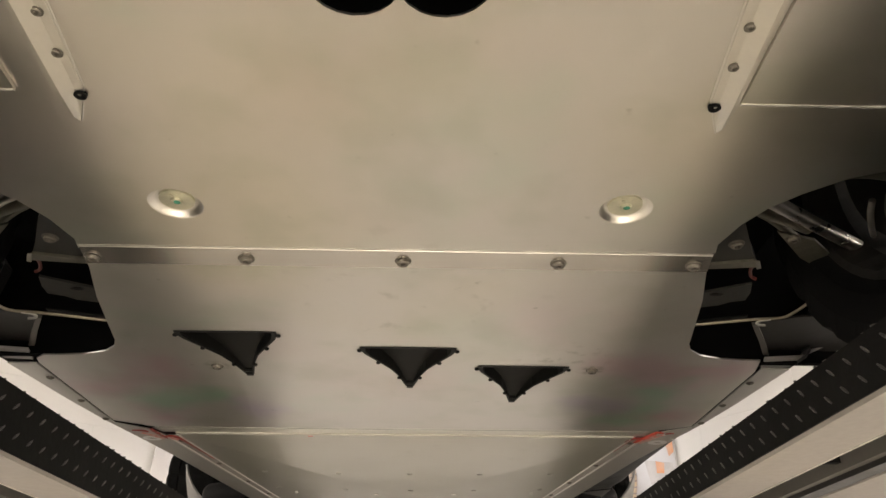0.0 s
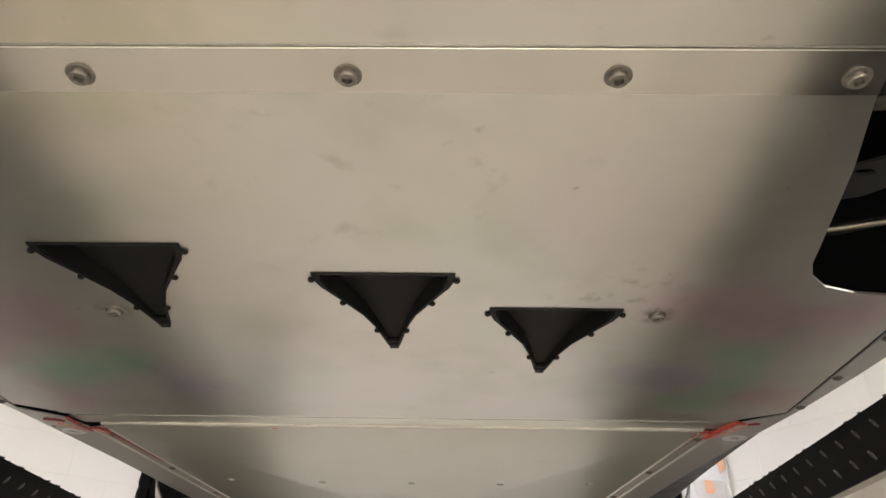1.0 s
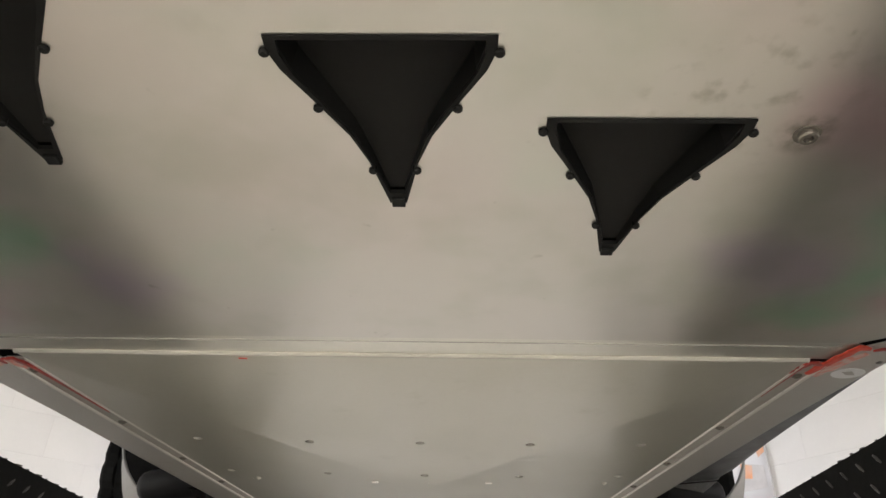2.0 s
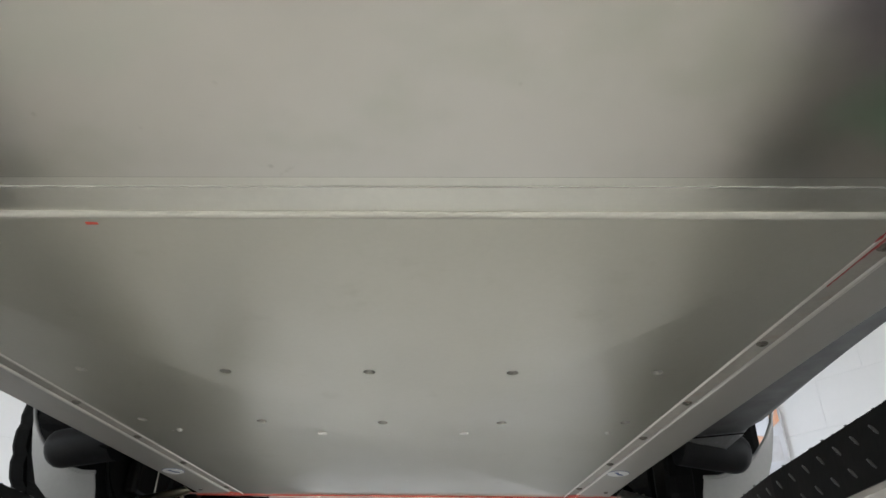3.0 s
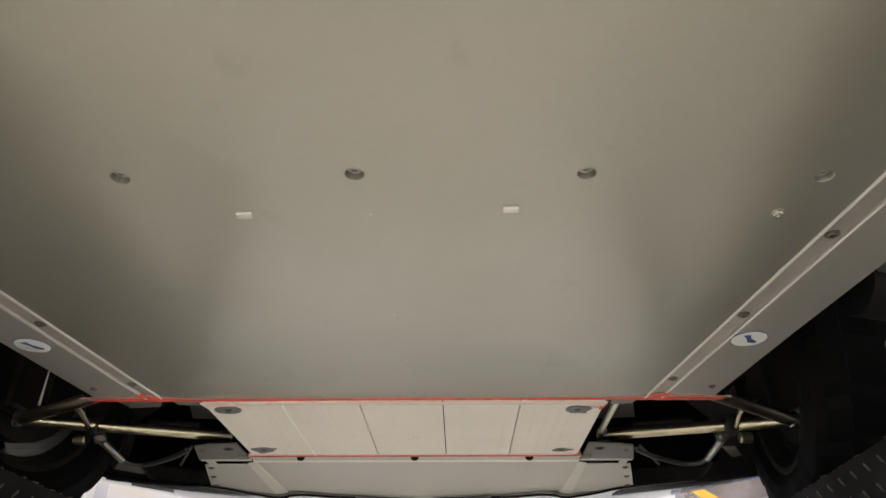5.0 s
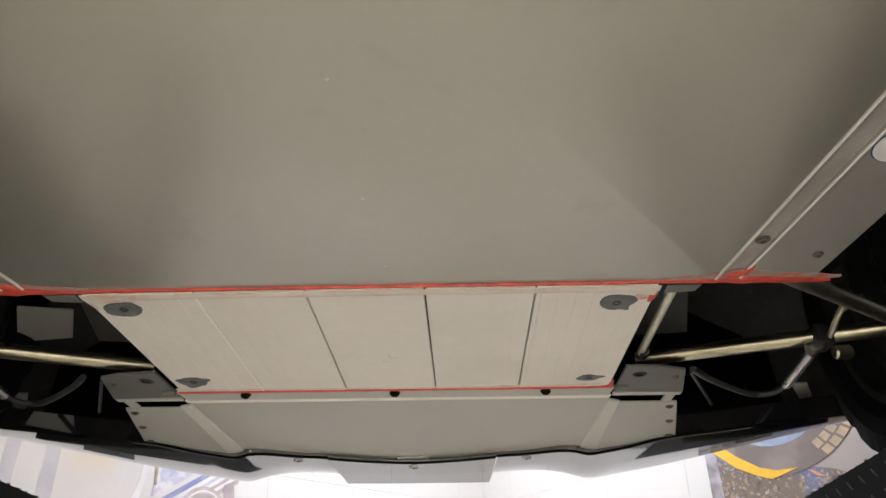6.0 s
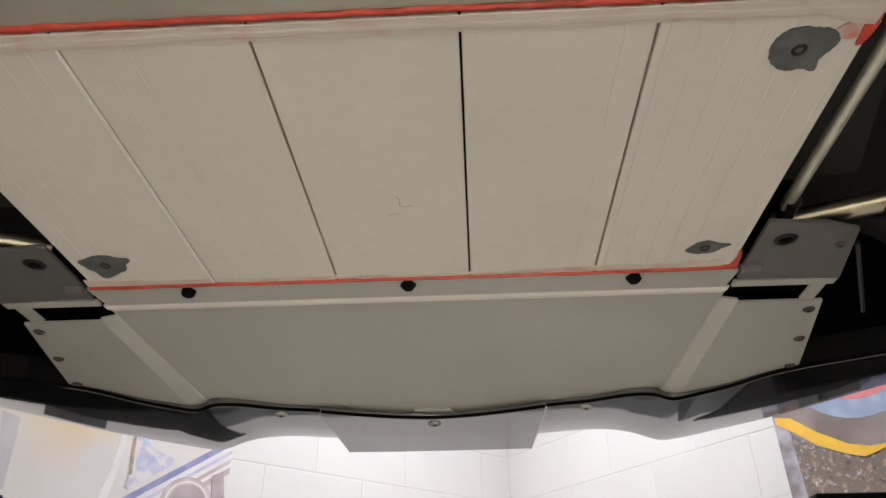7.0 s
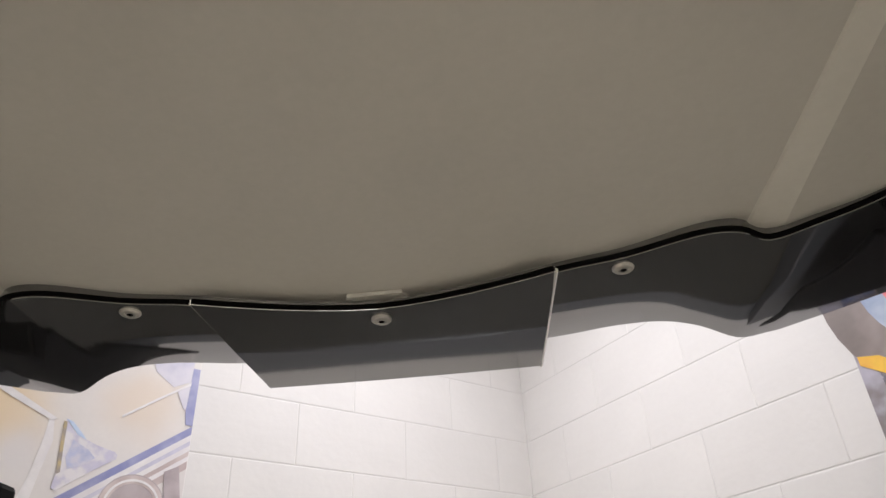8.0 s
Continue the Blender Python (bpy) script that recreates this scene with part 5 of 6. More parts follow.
def rim_mesh(rim, width):
    bm = bmesh.new()
    w = width / 2
    spin(bm, [(rim, -w * 0.88), (rim - 0.012, -w * 0.86), (rim - 0.03, -w * 0.6), (rim - 0.035, w * 0.5), (rim - 0.012, w * 0.84), (rim + 0.002, w * 0.88)], 48)
    spin(bm, [(0.0, w * 0.6), (0.06, w * 0.6), (0.07, w * 0.45), (0.0, w * 0.4)], 24)
    for k in range(5):
        a = 2 * math.pi * k / 5
        m = Matrix.Rotation(a, 4, "Z")
        sub = bmesh.new()
        box(sub, 0.05, rim - 0.015, -0.022, 0.022, w * 0.42, w * 0.6, 0.006)
        bmesh.ops.transform(sub, matrix=m, verts=sub.verts)
        tmp = bpy.data.meshes.new("spoke")
        sub.to_mesh(tmp)
        sub.free()
        bm.from_mesh(tmp)
        bpy.data.meshes.remove(tmp)
    return mesh_of(bm, DARK_METAL, "rim")


def disc_brake(r):
    bm = bmesh.new()
    spin(bm, [(0.05, -0.014), (r, -0.014), (r, 0.014), (0.05, 0.014)], 48, close=True)
    return mesh_of(bm, DARK_METAL, "brake_disc")


for y, radius, width, rim, x in ((3.05, 0.31, 0.235, 0.216, 0.815), (0.55, 0.325, 0.3, 0.216, 0.79)):
    tm, rm, dm = tyre_mesh(radius, width, rim), rim_mesh(rim, width), disc_brake(0.16)
    for s in (1, -1):
        m = Matrix.Translation((s * x if s > 0 or y < 2 else -0.83, y, 1.634 + radius)) @ Matrix.Rotation(radians(-10 if y > 2 else 0), 4, "Z") @ Matrix.Rotation(radians(90 * s), 4, "Y")
        wheel = piece("wheel", tm, car, m)
        wheel.name = "wheel"
        BASES[wheel.name] = m.copy()
        piece("rim", rm, wheel, m)
        piece("brake_disc", dm, wheel, m @ Matrix.Translation((0, 0, -width * 0.25)))

# front suspension
TIE = material("pale_zinc_rod", (0.74, 0.72, 0.58), 0.42, 0.7, 0.12, 20, 90, 0.04)
LEG = material("dull_dark_zinc", (0.28, 0.265, 0.22), 0.4, 1.0, 0.2, 20, 90, 0.05)
BAR = material("dark_bar_paint", (0.035, 0.035, 0.034), 0.4, 0.3, 0.15, 20, 90, 0.05)
FLANK = material("dull_tub_paint", (0.009, 0.009, 0.008), 0.55, 0.0, 0.3, 18, 90, 0.1)
for s in (1, -1):
    outer = (0.711, 3.008, 1.807) if s > 0 else (-0.724, 2.986, 1.807)
    bm = bmesh.new()
    tube(bm, [(s * 0.383, 3.178, 1.83), outer], 0.0115, 14)
    arm = part("lower_arm", bm, GOLD, car, "yellow-zinc tubular lower suspension arm", True)
    bm = bmesh.new()
    tube(bm, [(s * 0.475, 2.89, 1.838), outer], 0.0115, 14)
    part("rear_leg", bm, LEG if s > 0 else GOLD, arm, "dull dark zinc rear leg", True)
    bm = bmesh.new()
    spin(bm, [(0.0, -0.012), (0.008, -0.012), (0.012, -0.006), (0.012, 0.008), (0.008, 0.016), (0, 0.016)], 18, m=Matrix.Translation(outer))
    part("ball_joint", bm, STEEL, arm)
    bm = bmesh.new()
    tube(bm, [(s * 0.612, 2.955, 1.83), (s * 0.614, 3.0, 1.82), (s * 0.618, 3.06, 1.8)], 0.0045, 8)
    tube(bm, [(s * 0.632, 2.965, 1.83), (s * 0.618, 3.01, 1.826)], 0.0035, 8)
    part("strap", bm, GOLD, arm)
    bm = bmesh.new()
    spin(bm, [(0, -0.012), (0.008, -0.012), (0.01, -0.009), (0.01, 0.009), (0.008, 0.012), (0, 0.012)], 14, m=Matrix.Translation((s * 0.638, 3.06, 1.79)) @ Matrix.Rotation(radians(90), 4, "Y"))
    part("bush", bm, GOLD, arm, "yellow-zinc bush")
    bm = bmesh.new()
    box(bm, min(s * 0.6, s * 0.624), max(s * 0.6, s * 0.624), 3.04, 3.078, 1.795, 1.828, 0.005)
    part("arm_clamp", bm, DARK_METAL, arm, "dark clamp on the arm")
    # thin tie rod along the nose floor
    if s > 0:
        bm = bmesh.new()
        tube(bm, [(s * 0.364, 2.885, 1.806), (s * 0.381, 3.14, 1.826)], 0.006, 12)
        tie = part("tie_rod", bm, TIE, car, "bright thin tie rod beside the nose floor", True)
        bm = bmesh.new()
        tube(bm, [(s * 0.383, 3.125, 1.824), (s * 0.387, 3.16, 1.828)], 0.008, 10)
        part("rod_end", bm, DARK_METAL, tie)
    bm = bmesh.new()
    o = [(0.352, 2.866), (0.385, 2.866), (0.45, 3.12), (0.376, 3.13)]
    plate(bm, o if s > 0 else mirror(o), H + 0.05, 0.05)
    part("tub_flank", bm, FLANK, car, "dark grey tub flank")
    bm = bmesh.new()
    o = [(0.352, 2.868), (0.392, 2.868), (0.388, 2.884), (0.352, 2.888)]
    plate(bm, o if s > 0 else mirror(o), H + 0.0, 0.003)
    part("gusset", bm, BRACKET, car, "grey gusset plate")
    # anti-roll bar with its link
    bm = bmesh.new()
    tube(bm, smooth_path([(s * 0.43, 3.068, 1.772), (s * 0.463, 3.104, 1.77), (s * 0.52, 3.155, 1.77), (s * 0.555, 3.176, 1.77), (s * 0.58, 3.168, 1.771), (s * 0.588, 3.14, 1.774)], 6), 0.0046, 12)
    bar = part("anti_roll_bar", bm, BAR, car, "dark bent anti-roll bar end", True)
    bm = bmesh.new()
    tube(bm, [(s * 0.5885, 3.145, 1.7735), (s * 0.583, 3.035, 1.78)], 0.0068, 12)
    part("drop_link", bm, STEEL, bar, "bright steel drop link", True)
    bm = bmesh.new()
    spin(bm, [(0, -0.01), (0.007, -0.01), (0.009, -0.005), (0.009, 0.005), (0.007, 0.01), (0, 0.01)], 14, m=Matrix.Translation((s * 0.581, 3.022, 1.782)) @ Matrix.Rotation(radians(70), 4, "Y"))
    part("joint", bm, BOLT, bar, "dull zinc joint")
    # blade and panels inside the wheel housing
    bm = bmesh.new()
    tube(bm, [(s * 0.468, 3.19, 1.812), (s * 0.55, 3.36, 1.815)], 0.0028, 8)
    part("stay", bm, BAR, car, "dark thin stay in the wheel housing")
    bm = bmesh.new()
    o = [(0.712, 3.39), (0.742, 3.39), (0.786, 3.472), (0.76, 3.472)]
    plate(bm, o if s > 0 else mirror(o), 1.86, 0.004)
    part("housing_panel", bm, NOSE_GREY, car, "grey panel in the wheel housing")
    bm = bmesh.new()
    tube(bm, [(s * 0.46, 3.2, 1.86), (s * 0.62, 3.3, 1.9)], 0.005, 8)
    part("brake_pipe", bm, DARK_METAL, car, "dark thin pipe")
    # upright behind the wheel
    bm = bmesh.new()
    box(bm, min(s * 0.725, s * 0.76), max(s * 0.725, s * 0.76), 2.95, 3.07, 1.82, 2.06, 0.012)
    part("upright", bm, DARK_METAL, car, "dark cast upright")

bm = bmesh.new()
plate(bm, [(-0.627, 3.162), (-0.54, 3.178), (-0.595, 3.288), (-0.704, 3.302)], 1.93, 0.004)
part("housing_panel", bm, NOSE_GREY, car, "grey panel in the wheel housing")

bm = bmesh.new()
box(bm, -0.6735, -0.6695, 2.948, 2.951, 1.822, 1.89)
for v in bm.verts:
    if v.co.z > 1.85:
        v.co.x = -0.672 + (v.co.x + 0.6715) * 0.4
part("blade", bm, RIB, car, "thin pale tapered blade in the wheel housing")

# rear suspension seen in the wheel openings
SUBFRAME = material("dark_subframe_paint", (0.018, 0.018, 0.017), 0.4, 0.1, 0.2, 14, 90, 0.08, spec=0.3)
ARCH_BROWN = material("dusty_dark_liner", (0.01, 0.009, 0.008), 0.6, 0.0, 0.25, 10, 80, 0.1)
PIPE = material("dull_coated_pipe", (0.22, 0.19, 0.14), 0.45, 0.4, 0.25, 30, 120, 0.05)
HOSE_RED = material("dark_red_rubber", (0.09, 0.015, 0.012), 0.5, 0.0, 0.2, 20, 90, 0.05)
LINK = material("dull_link_plate", (0.13, 0.125, 0.1), 0.4, 0.7, 0.2, 25, 100, 0.08)
for s in (1, -1):
    dy = 0.0 if s > 0 else 0.012

    def at3(points, z):
        return [(s * x, y + dy, z) for x, y in points]

    def flat_part(name, outline, z, thick, mat, parent, label="", holes=()):
        bm = bmesh.new()
        loops = [[(s * x, y + dy) for x, y in (o if s > 0 else list(reversed(o)))] for o in (outline, *holes)]
        plate(bm, loops[0], z, thick, loops[1:])
        return part(name, bm, mat, parent, label)

    bm = bmesh.new()
    tube(bm, at3([(0.44, 0.562), (0.519, 0.606), (0.617, 0.67), (0.762, 0.763)], 1.86), 0.0105, 14)
    arm = part("rear_lower_arm", bm, STEEL, car, "bright tubular rear suspension arm", True)
    bm = bmesh.new()
    tube(bm, at3([(0.47, 0.61), (0.6, 0.678)], 1.866), 0.0095, 12)
    part("toe_link", bm, LEG, arm, "dull toe link", True)
    bm = bmesh.new()
    tube(bm, at3([(0.49, 0.63), (0.54, 0.664), (0.61, 0.722)], 1.872), 0.006, 10)
    part("brake_hose", bm, LEG, arm, "dull brake hose", True)
    link = flat_part("link_bracket", [(0.553, 0.678), (0.619, 0.7), (0.662, 0.74), (0.692, 0.785), (0.672, 0.79), (0.621, 0.753)], 1.858, 0.004, LINK, arm, "dull folded link bracket")
    for x, y in ((0.585, 0.695), (0.672, 0.765)):
        piece("bolt", BOLT_M, link, Matrix.Translation((s * x, y + dy, 1.858)))
    bm = bmesh.new()
    tube(bm, smooth_path([(s * 0.655, 0.606 + dy, 1.868), (s * 0.664, 0.63 + dy, 1.862), (s * 0.684, 0.664 + dy, 1.86), (s * 0.706, 0.695 + dy, 1.866)], 5), 0.0045, 10)
    part("spring_coil", bm, STEEL, arm, "bright coil of a spring", True)
    bm = bmesh.new()
    tube(bm, smooth_path([(s * 0.676, 0.6 + dy, 1.874), (s * 0.69, 0.63 + dy, 1.868), (s * 0.712, 0.66 + dy, 1.868), (s * 0.735, 0.69 + dy, 1.874)], 5), 0.004, 10)
    part("spring_coil", bm, LEG, arm, "dull coil of a spring", True)
    bm = bmesh.new()
    tube(bm, smooth_path([(s * 0.53, 0.6 + dy, 1.88), (s * 0.57, 0.566 + dy, 1.876), (s * 0.61, 0.546 + dy, 1.874), (s * 0.7, 0.565 + dy, 1.876)], 5), 0.011, 12)
    part("drive_shaft", bm, LINK, car, "dull grey shaft", True)
    # subframe rail with its pale fold and one bolt
    rail = flat_part("subframe_rail", [(0.4, 0.58), (0.462, 0.6), (0.486, 0.634), (0.523, 0.704), (0.546, 0.742), (0.4, 0.752)], 1.842, 0.02, SUBFRAME, car, "dark subframe rail")
    flat_part("rail_fold", [(0.4, 0.7445), (0.478, 0.7395), (0.537, 0.726), (0.549, 0.745), (0.48, 0.7525), (0.4, 0.757)], 1.836, 0.005, LINK, rail, "dull grey folded edge")
    flat_part("rail_tip", [(0.534, 0.722), (0.541, 0.723), (0.5515, 0.744), (0.546, 0.747)], 1.8335, 0.002, BRACKET, rail, "pale worn tip")
    piece("bolt", BOLT_M, rail, Matrix.Translation((s * 0.493, 0.686 + dy, 1.842)))
    bm = bmesh.new()
    tube(bm, smooth_path([(s * 0.549, 0.75 + dy, 1.845), (s * 0.552, 0.775 + dy, 1.85), (s * 0.562, 0.8 + dy, 1.85), (s * 0.572, 0.806 + dy, 1.848)], 4), 0.0026, 8)
    part("red_hose", bm, HOSE_RED, rail, "thin dark red hose")
    holed = flat_part("holed_plate", [(0.46, 0.864), (0.565, 0.807), (0.5755, 0.84), (0.578, 0.868), (0.555, 0.876), (0.54, 0.89), (0.46, 0.915)], 1.84, 0.004, SUBFRAME, car, "dark plate with an oval hole", ([(0.522 + 0.012 * math.cos(k * 0.5236), 0.848 + 0.0055 * math.sin(k * 0.5236)) for k in range(12)],))
    flat_part("lower_lip", [(0.46, 0.942), (0.53, 0.936), (0.6, 0.912), (0.6, 0.926), (0.54, 0.955), (0.46, 0.962)], 1.832, 0.003, PLASTIC, holed)
    # thin pipe with a hook, the liner's pale edge and the dusty panel beside it
    bm = bmesh.new()
    tube(bm, smooth_path([(s * x, y + dy, z) for x, y, z in ((0.5, 0.934, 1.822), (0.56, 0.914, 1.821), (0.607, 0.899, 1.82), (0.645, 0.892, 1.82), (0.66, 0.878, 1.823), (0.672, 0.845, 1.828), (0.668, 0.785, 1.832))], 5), 0.0026, 8)
    pipe = part("brake_pipe", bm, PIPE, car, "thin worn brake pipe", True)
    bm = bmesh.new()
    tube(bm, smooth_path([(s * x, y + dy, 1.8185) for x, y in ((0.628, 0.8955), (0.614, 0.902), (0.611, 0.912), (0.618, 0.919), (0.629, 0.921))], 5), 0.0022, 8)
    part("pipe_clip", bm, CUP_ZINC, pipe, "pale wire clip", True)
    liner = flat_part("arch_floor", [(0.617, 0.934), (0.69, 0.904), (0.86, 0.9), (0.86, 1.066), (0.7, 1.066)], 1.828, 0.004, ARCH_BROWN, car, "dusty dark arch floor panel")
    flat_part("liner_edge", [(0.608, 0.923), (0.617, 0.922), (0.655, 0.985), (0.7, 1.066), (0.69, 1.07), (0.647, 0.99)], 1.819, 0.006, RUNWAY_SIDE, liner, "pale worn liner edge")
    flat_part("panel_bracket", [(0.655, 0.752), (0.686, 0.746), (0.712, 0.8), (0.738, 0.842), (0.716, 0.842), (0.69, 0.82)], 1.832, 0.004, LINK, car, "dull bracket in the rear arch")
    flat_part("arch_band", [(0.757, 0.892), (0.796, 0.838), (0.84, 0.85), (0.84, 0.93), (0.806, 0.946)], 1.826, 0.004, SUBFRAME, car, "dull dark band in the rear arch")
    bm = bmesh.new()
    sheet(bm, [[(s * 0.68, 1.046, 1.806), (s * 0.75, 1.046, 1.81), (s * 0.87, 1.03, 1.86)], [(s * 0.69, 1.09, 1.803), (s * 0.75, 1.09, 1.806), (s * 0.87, 1.09, 1.9)]], (0, 0, 0.004))
    part("sill_front_cap", bm, LINER, car, "dark grey sill end cap")

# ---- murals on the walls ----


def painted(parent, fr, pts, mat, lift_, name="painted_shape"):
    bm = bmesh.new()
    vs = [bm.verts.new(fr @ Vector((x, lift_, z))) for x, z in pts]
    f_ = bm.faces.new(vs)
    ext = bmesh.ops.extrude_face_region(bm, geom=[f_])
    n_ = fr.to_3x3() @ Vector((0, 1, 0))
    bmesh.ops.translate(bm, verts=[v for v in ext["geom"] if isinstance(v, bmesh.types.BMVert)], vec=n_ * 0.0008)
    return part(name, bm, mat, parent)


def canvas(fr, s0, s1, z0, z1, mat, name, label):
    bm = bmesh.new()
    box(bm, s0, s1, 0.009, 0.02, z0, z1, 0.002)
    bmesh.ops.transform(bm, matrix=fr, verts=bm.verts)
    return tagged(part(name, bm, mat), label, "wall painting")


def brushed(name, colour, second, scale=9.0, lo=0.35, hi=0.7, rough=0.45):
    """Mural paint: two tones that run into each other in soft brushed patches."""
    m = material(name, colour, rough, 0.0, 0.06, 20, 90, 0.05)
    nt = m.node_tree
    b = nt.nodes["Principled BSDF"]
    tc = nt.nodes.new("ShaderNodeTexCoord")
    mix = nt.nodes.new("ShaderNodeMix")
    mix.data_type = "RGBA"
    nt.links.new(b.inputs["Base Color"].links[0].from_socket, mix.inputs["A"])
    mix.inputs["B"].default_value = (*second, 1)
    nt.links.new(soft_noise(nt, tc.outputs["Object"], scale, lo, hi, 0.0, 1.0, 3.0), mix.inputs["Factor"])
    nt.links.new(mix.outputs["Result"], b.inputs["Base Color"])
    return m


def glow_field(name, base, spots):
    """Mural ground: soft round fields of other paint, blended by hand into the base tone."""
    m = material(name, base, 0.45, 0.0, 0.03, 6, 90, 0.05)
    nt = m.node_tree
    b = nt.nodes["Principled BSDF"]
    tc = nt.nodes.new("ShaderNodeTexCoord")
    out = b.inputs["Base Color"].links[0].from_socket
    warp = nt.nodes.new("ShaderNodeTexNoise")
    warp.inputs["Scale"].default_value = 7.0
    nt.links.new(tc.outputs["Object"], warp.inputs["Vector"])
    for centre, r0, r1, colour, most in spots:
        d = nt.nodes.new("ShaderNodeVectorMath")
        d.operation = "DISTANCE"
        nt.links.new(tc.outputs["Object"], d.inputs[0])
        d.inputs[1].default_value = centre
        wob = nt.nodes.new("ShaderNodeMath")
        wob.operation = "MULTIPLY_ADD"
        wob.inputs[1].default_value = 0.12
        nt.links.new(warp.outputs["Fac"], wob.inputs[0])
        nt.links.new(d.outputs["Value"], wob.inputs[2])
        r = nt.nodes.new("ShaderNodeMapRange")
        r.interpolation_type = "SMOOTHSTEP"
        for k, v in (("From Min", r0 + 0.06), ("From Max", r1 + 0.06), ("To Min", most), ("To Max", 0.0)):
            r.inputs[k].default_value = v
        nt.links.new(wob.outputs[0], r.inputs["Value"])
        mix = nt.nodes.new("ShaderNodeMix")
        mix.data_type = "RGBA"
        nt.links.new(out, mix.inputs["A"])
        mix.inputs["B"].default_value = (*colour, 1)
        nt.links.new(r.outputs[0], mix.inputs["Factor"])
        out = mix.outputs["Result"]
    nt.links.new(out, b.inputs["Base Color"])
    return m


def on_wall(fr_, s_, z_):
    return tuple(fr_ @ Vector((s_, 0.02, z_)))


M_GROUND_L = glow_field("mural_ground_warm", (0.74, 0.71, 0.7), [
    (on_wall(FRAME_L, 1.82, 2.16), 0.03, 0.24, (0.76, 0.6, 0.4), 0.9),
    (on_wall(FRAME_L, 1.45, 2.2), 0.02, 0.17, (0.72, 0.62, 0.53), 0.9),
    (on_wall(FRAME_L, 1.72, 2.02), 0.0, 0.09, (0.72, 0.7, 0.72), 0.8),
    (on_wall(FRAME_L, 1.95, 2.3), 0.0, 0.2, (0.8, 0.78, 0.76), 0.8),
])
M_GROUND_R = glow_field("mural_ground_grey", (0.36, 0.33, 0.33), [
    (on_wall(FRAME_R, 2.1, 2.3), 0.05, 0.3, (0.66, 0.66, 0.68), 1.0),
    (on_wall(FRAME_R, 1.8, 2.0), 0.0, 0.16, (0.42, 0.37, 0.34), 0.8),
    (on_wall(FRAME_R, 1.36, 2.25), 0.0, 0.12, (0.2, 0.19, 0.19), 0.9),
])
M_BLUE = brushed("mural_blue", (0.24, 0.26, 0.5), (0.38, 0.39, 0.6), 14)
M_LAV = brushed("mural_lavender", (0.56, 0.55, 0.68), (0.68, 0.66, 0.74), 10)
M_WHITE = brushed("mural_white", (0.82, 0.8, 0.81), (0.74, 0.71, 0.74), 12)
M_ORN = brushed("mural_ornament", (0.58, 0.56, 0.7), (0.76, 0.74, 0.78), 24, 0.4, 0.6)
M_ORN2 = brushed("mural_ornament_blue", (0.46, 0.5, 0.7), (0.64, 0.63, 0.74), 30, 0.35, 0.65)
M_SKYB = brushed("mural_sky_edge", (0.45, 0.6, 0.84), (0.6, 0.7, 0.86), 20)
M_GOLDB = brushed("mural_ochre", (0.52, 0.42, 0.24), (0.34, 0.3, 0.28), 40, 0.4, 0.6)
M_PILLAR = brushed("mural_pillar_grey", (0.55, 0.53, 0.57), (0.62, 0.6, 0.63), 8)
M_MAUVE = brushed("mural_mauve", (0.5, 0.41, 0.41), (0.66, 0.58, 0.57), 16)
M_MAUVE2 = brushed("mural_dark_mauve", (0.4, 0.34, 0.36), (0.5, 0.44, 0.46), 16)
M_TYRE = brushed("mural_tyre", (0.19, 0.155, 0.145), (0.3, 0.25, 0.24), 7)
M_TREAD = brushed("mural_tread_block", (0.55, 0.42, 0.28), (0.4, 0.31, 0.23), 22)
M_YELLOW = brushed("mural_yellow", (0.86, 0.52, 0.05), (0.8, 0.4, 0.06), 12, 0.4, 0.8)
M_RED = brushed("mural_red", (0.66, 0.13, 0.16), (0.72, 0.24, 0.26), 14)
M_SKY = brushed("mural_steel_blue", (0.27, 0.34, 0.5), (0.42, 0.48, 0.6), 12)
M_ORANGE = brushed("mural_orange", (0.76, 0.34, 0.16), (0.66, 0.42, 0.3), 14)
M_GREYR = brushed("mural_grey", (0.5, 0.48, 0.48), (0.6, 0.58, 0.58), 12)
M_STRIP = brushed("mural_lilac_strip", (0.46, 0.44, 0.52), (0.24, 0.21, 0.21), 13, 0.35, 0.65)


def gravel_paint():
    """Painted asphalt: dark blue-black and brown grounds with pale and rusty flecks."""
    m = brushed("mural_asphalt", (0.2, 0.16, 0.13), (0.15, 0.18, 0.32), 4.5, 0.45, 0.6)
    nt = m.node_tree
    b = nt.nodes["Principled BSDF"]
    tc = nt.nodes.new("ShaderNodeTexCoord")
    out = b.inputs["Base Color"].links[0].from_socket
    for scale, lo, hi, colour in ((60.0, 0.56, 0.66, (0.55, 0.38, 0.26)), (75.0, 0.6, 0.68, (0.66, 0.66, 0.72)), (34.0, 0.6, 0.72, (0.06, 0.05, 0.05))):
        mix = nt.nodes.new("ShaderNodeMix")
        mix.data_type = "RGBA"
        nt.links.new(out, mix.inputs["A"])
        mix.inputs["B"].default_value = (*colour, 1)
        nt.links.new(soft_noise(nt, tc.outputs["Object"], scale, lo - 0.02, hi + 0.03, 0.0, 0.6, 3.0), mix.inputs["Factor"])
        out = mix.outputs["Result"]
    nt.links.new(out, b.inputs["Base Color"])
    return m


M_DARK = gravel_paint()

mural_l = canvas(FRAME_L, 1.29, 2.38, 1.3, 3.05, M_GROUND_L, "wall_mural", "pale wall painting with cream, blue and white shapes")
fr = FRAME_L


def band(s0, z0, s1, z1, w):
    """A straight painted stripe, w high."""
    return [(s0, z0), (s1, z1), (s1, z1 - w), (s0, z0 - w)]


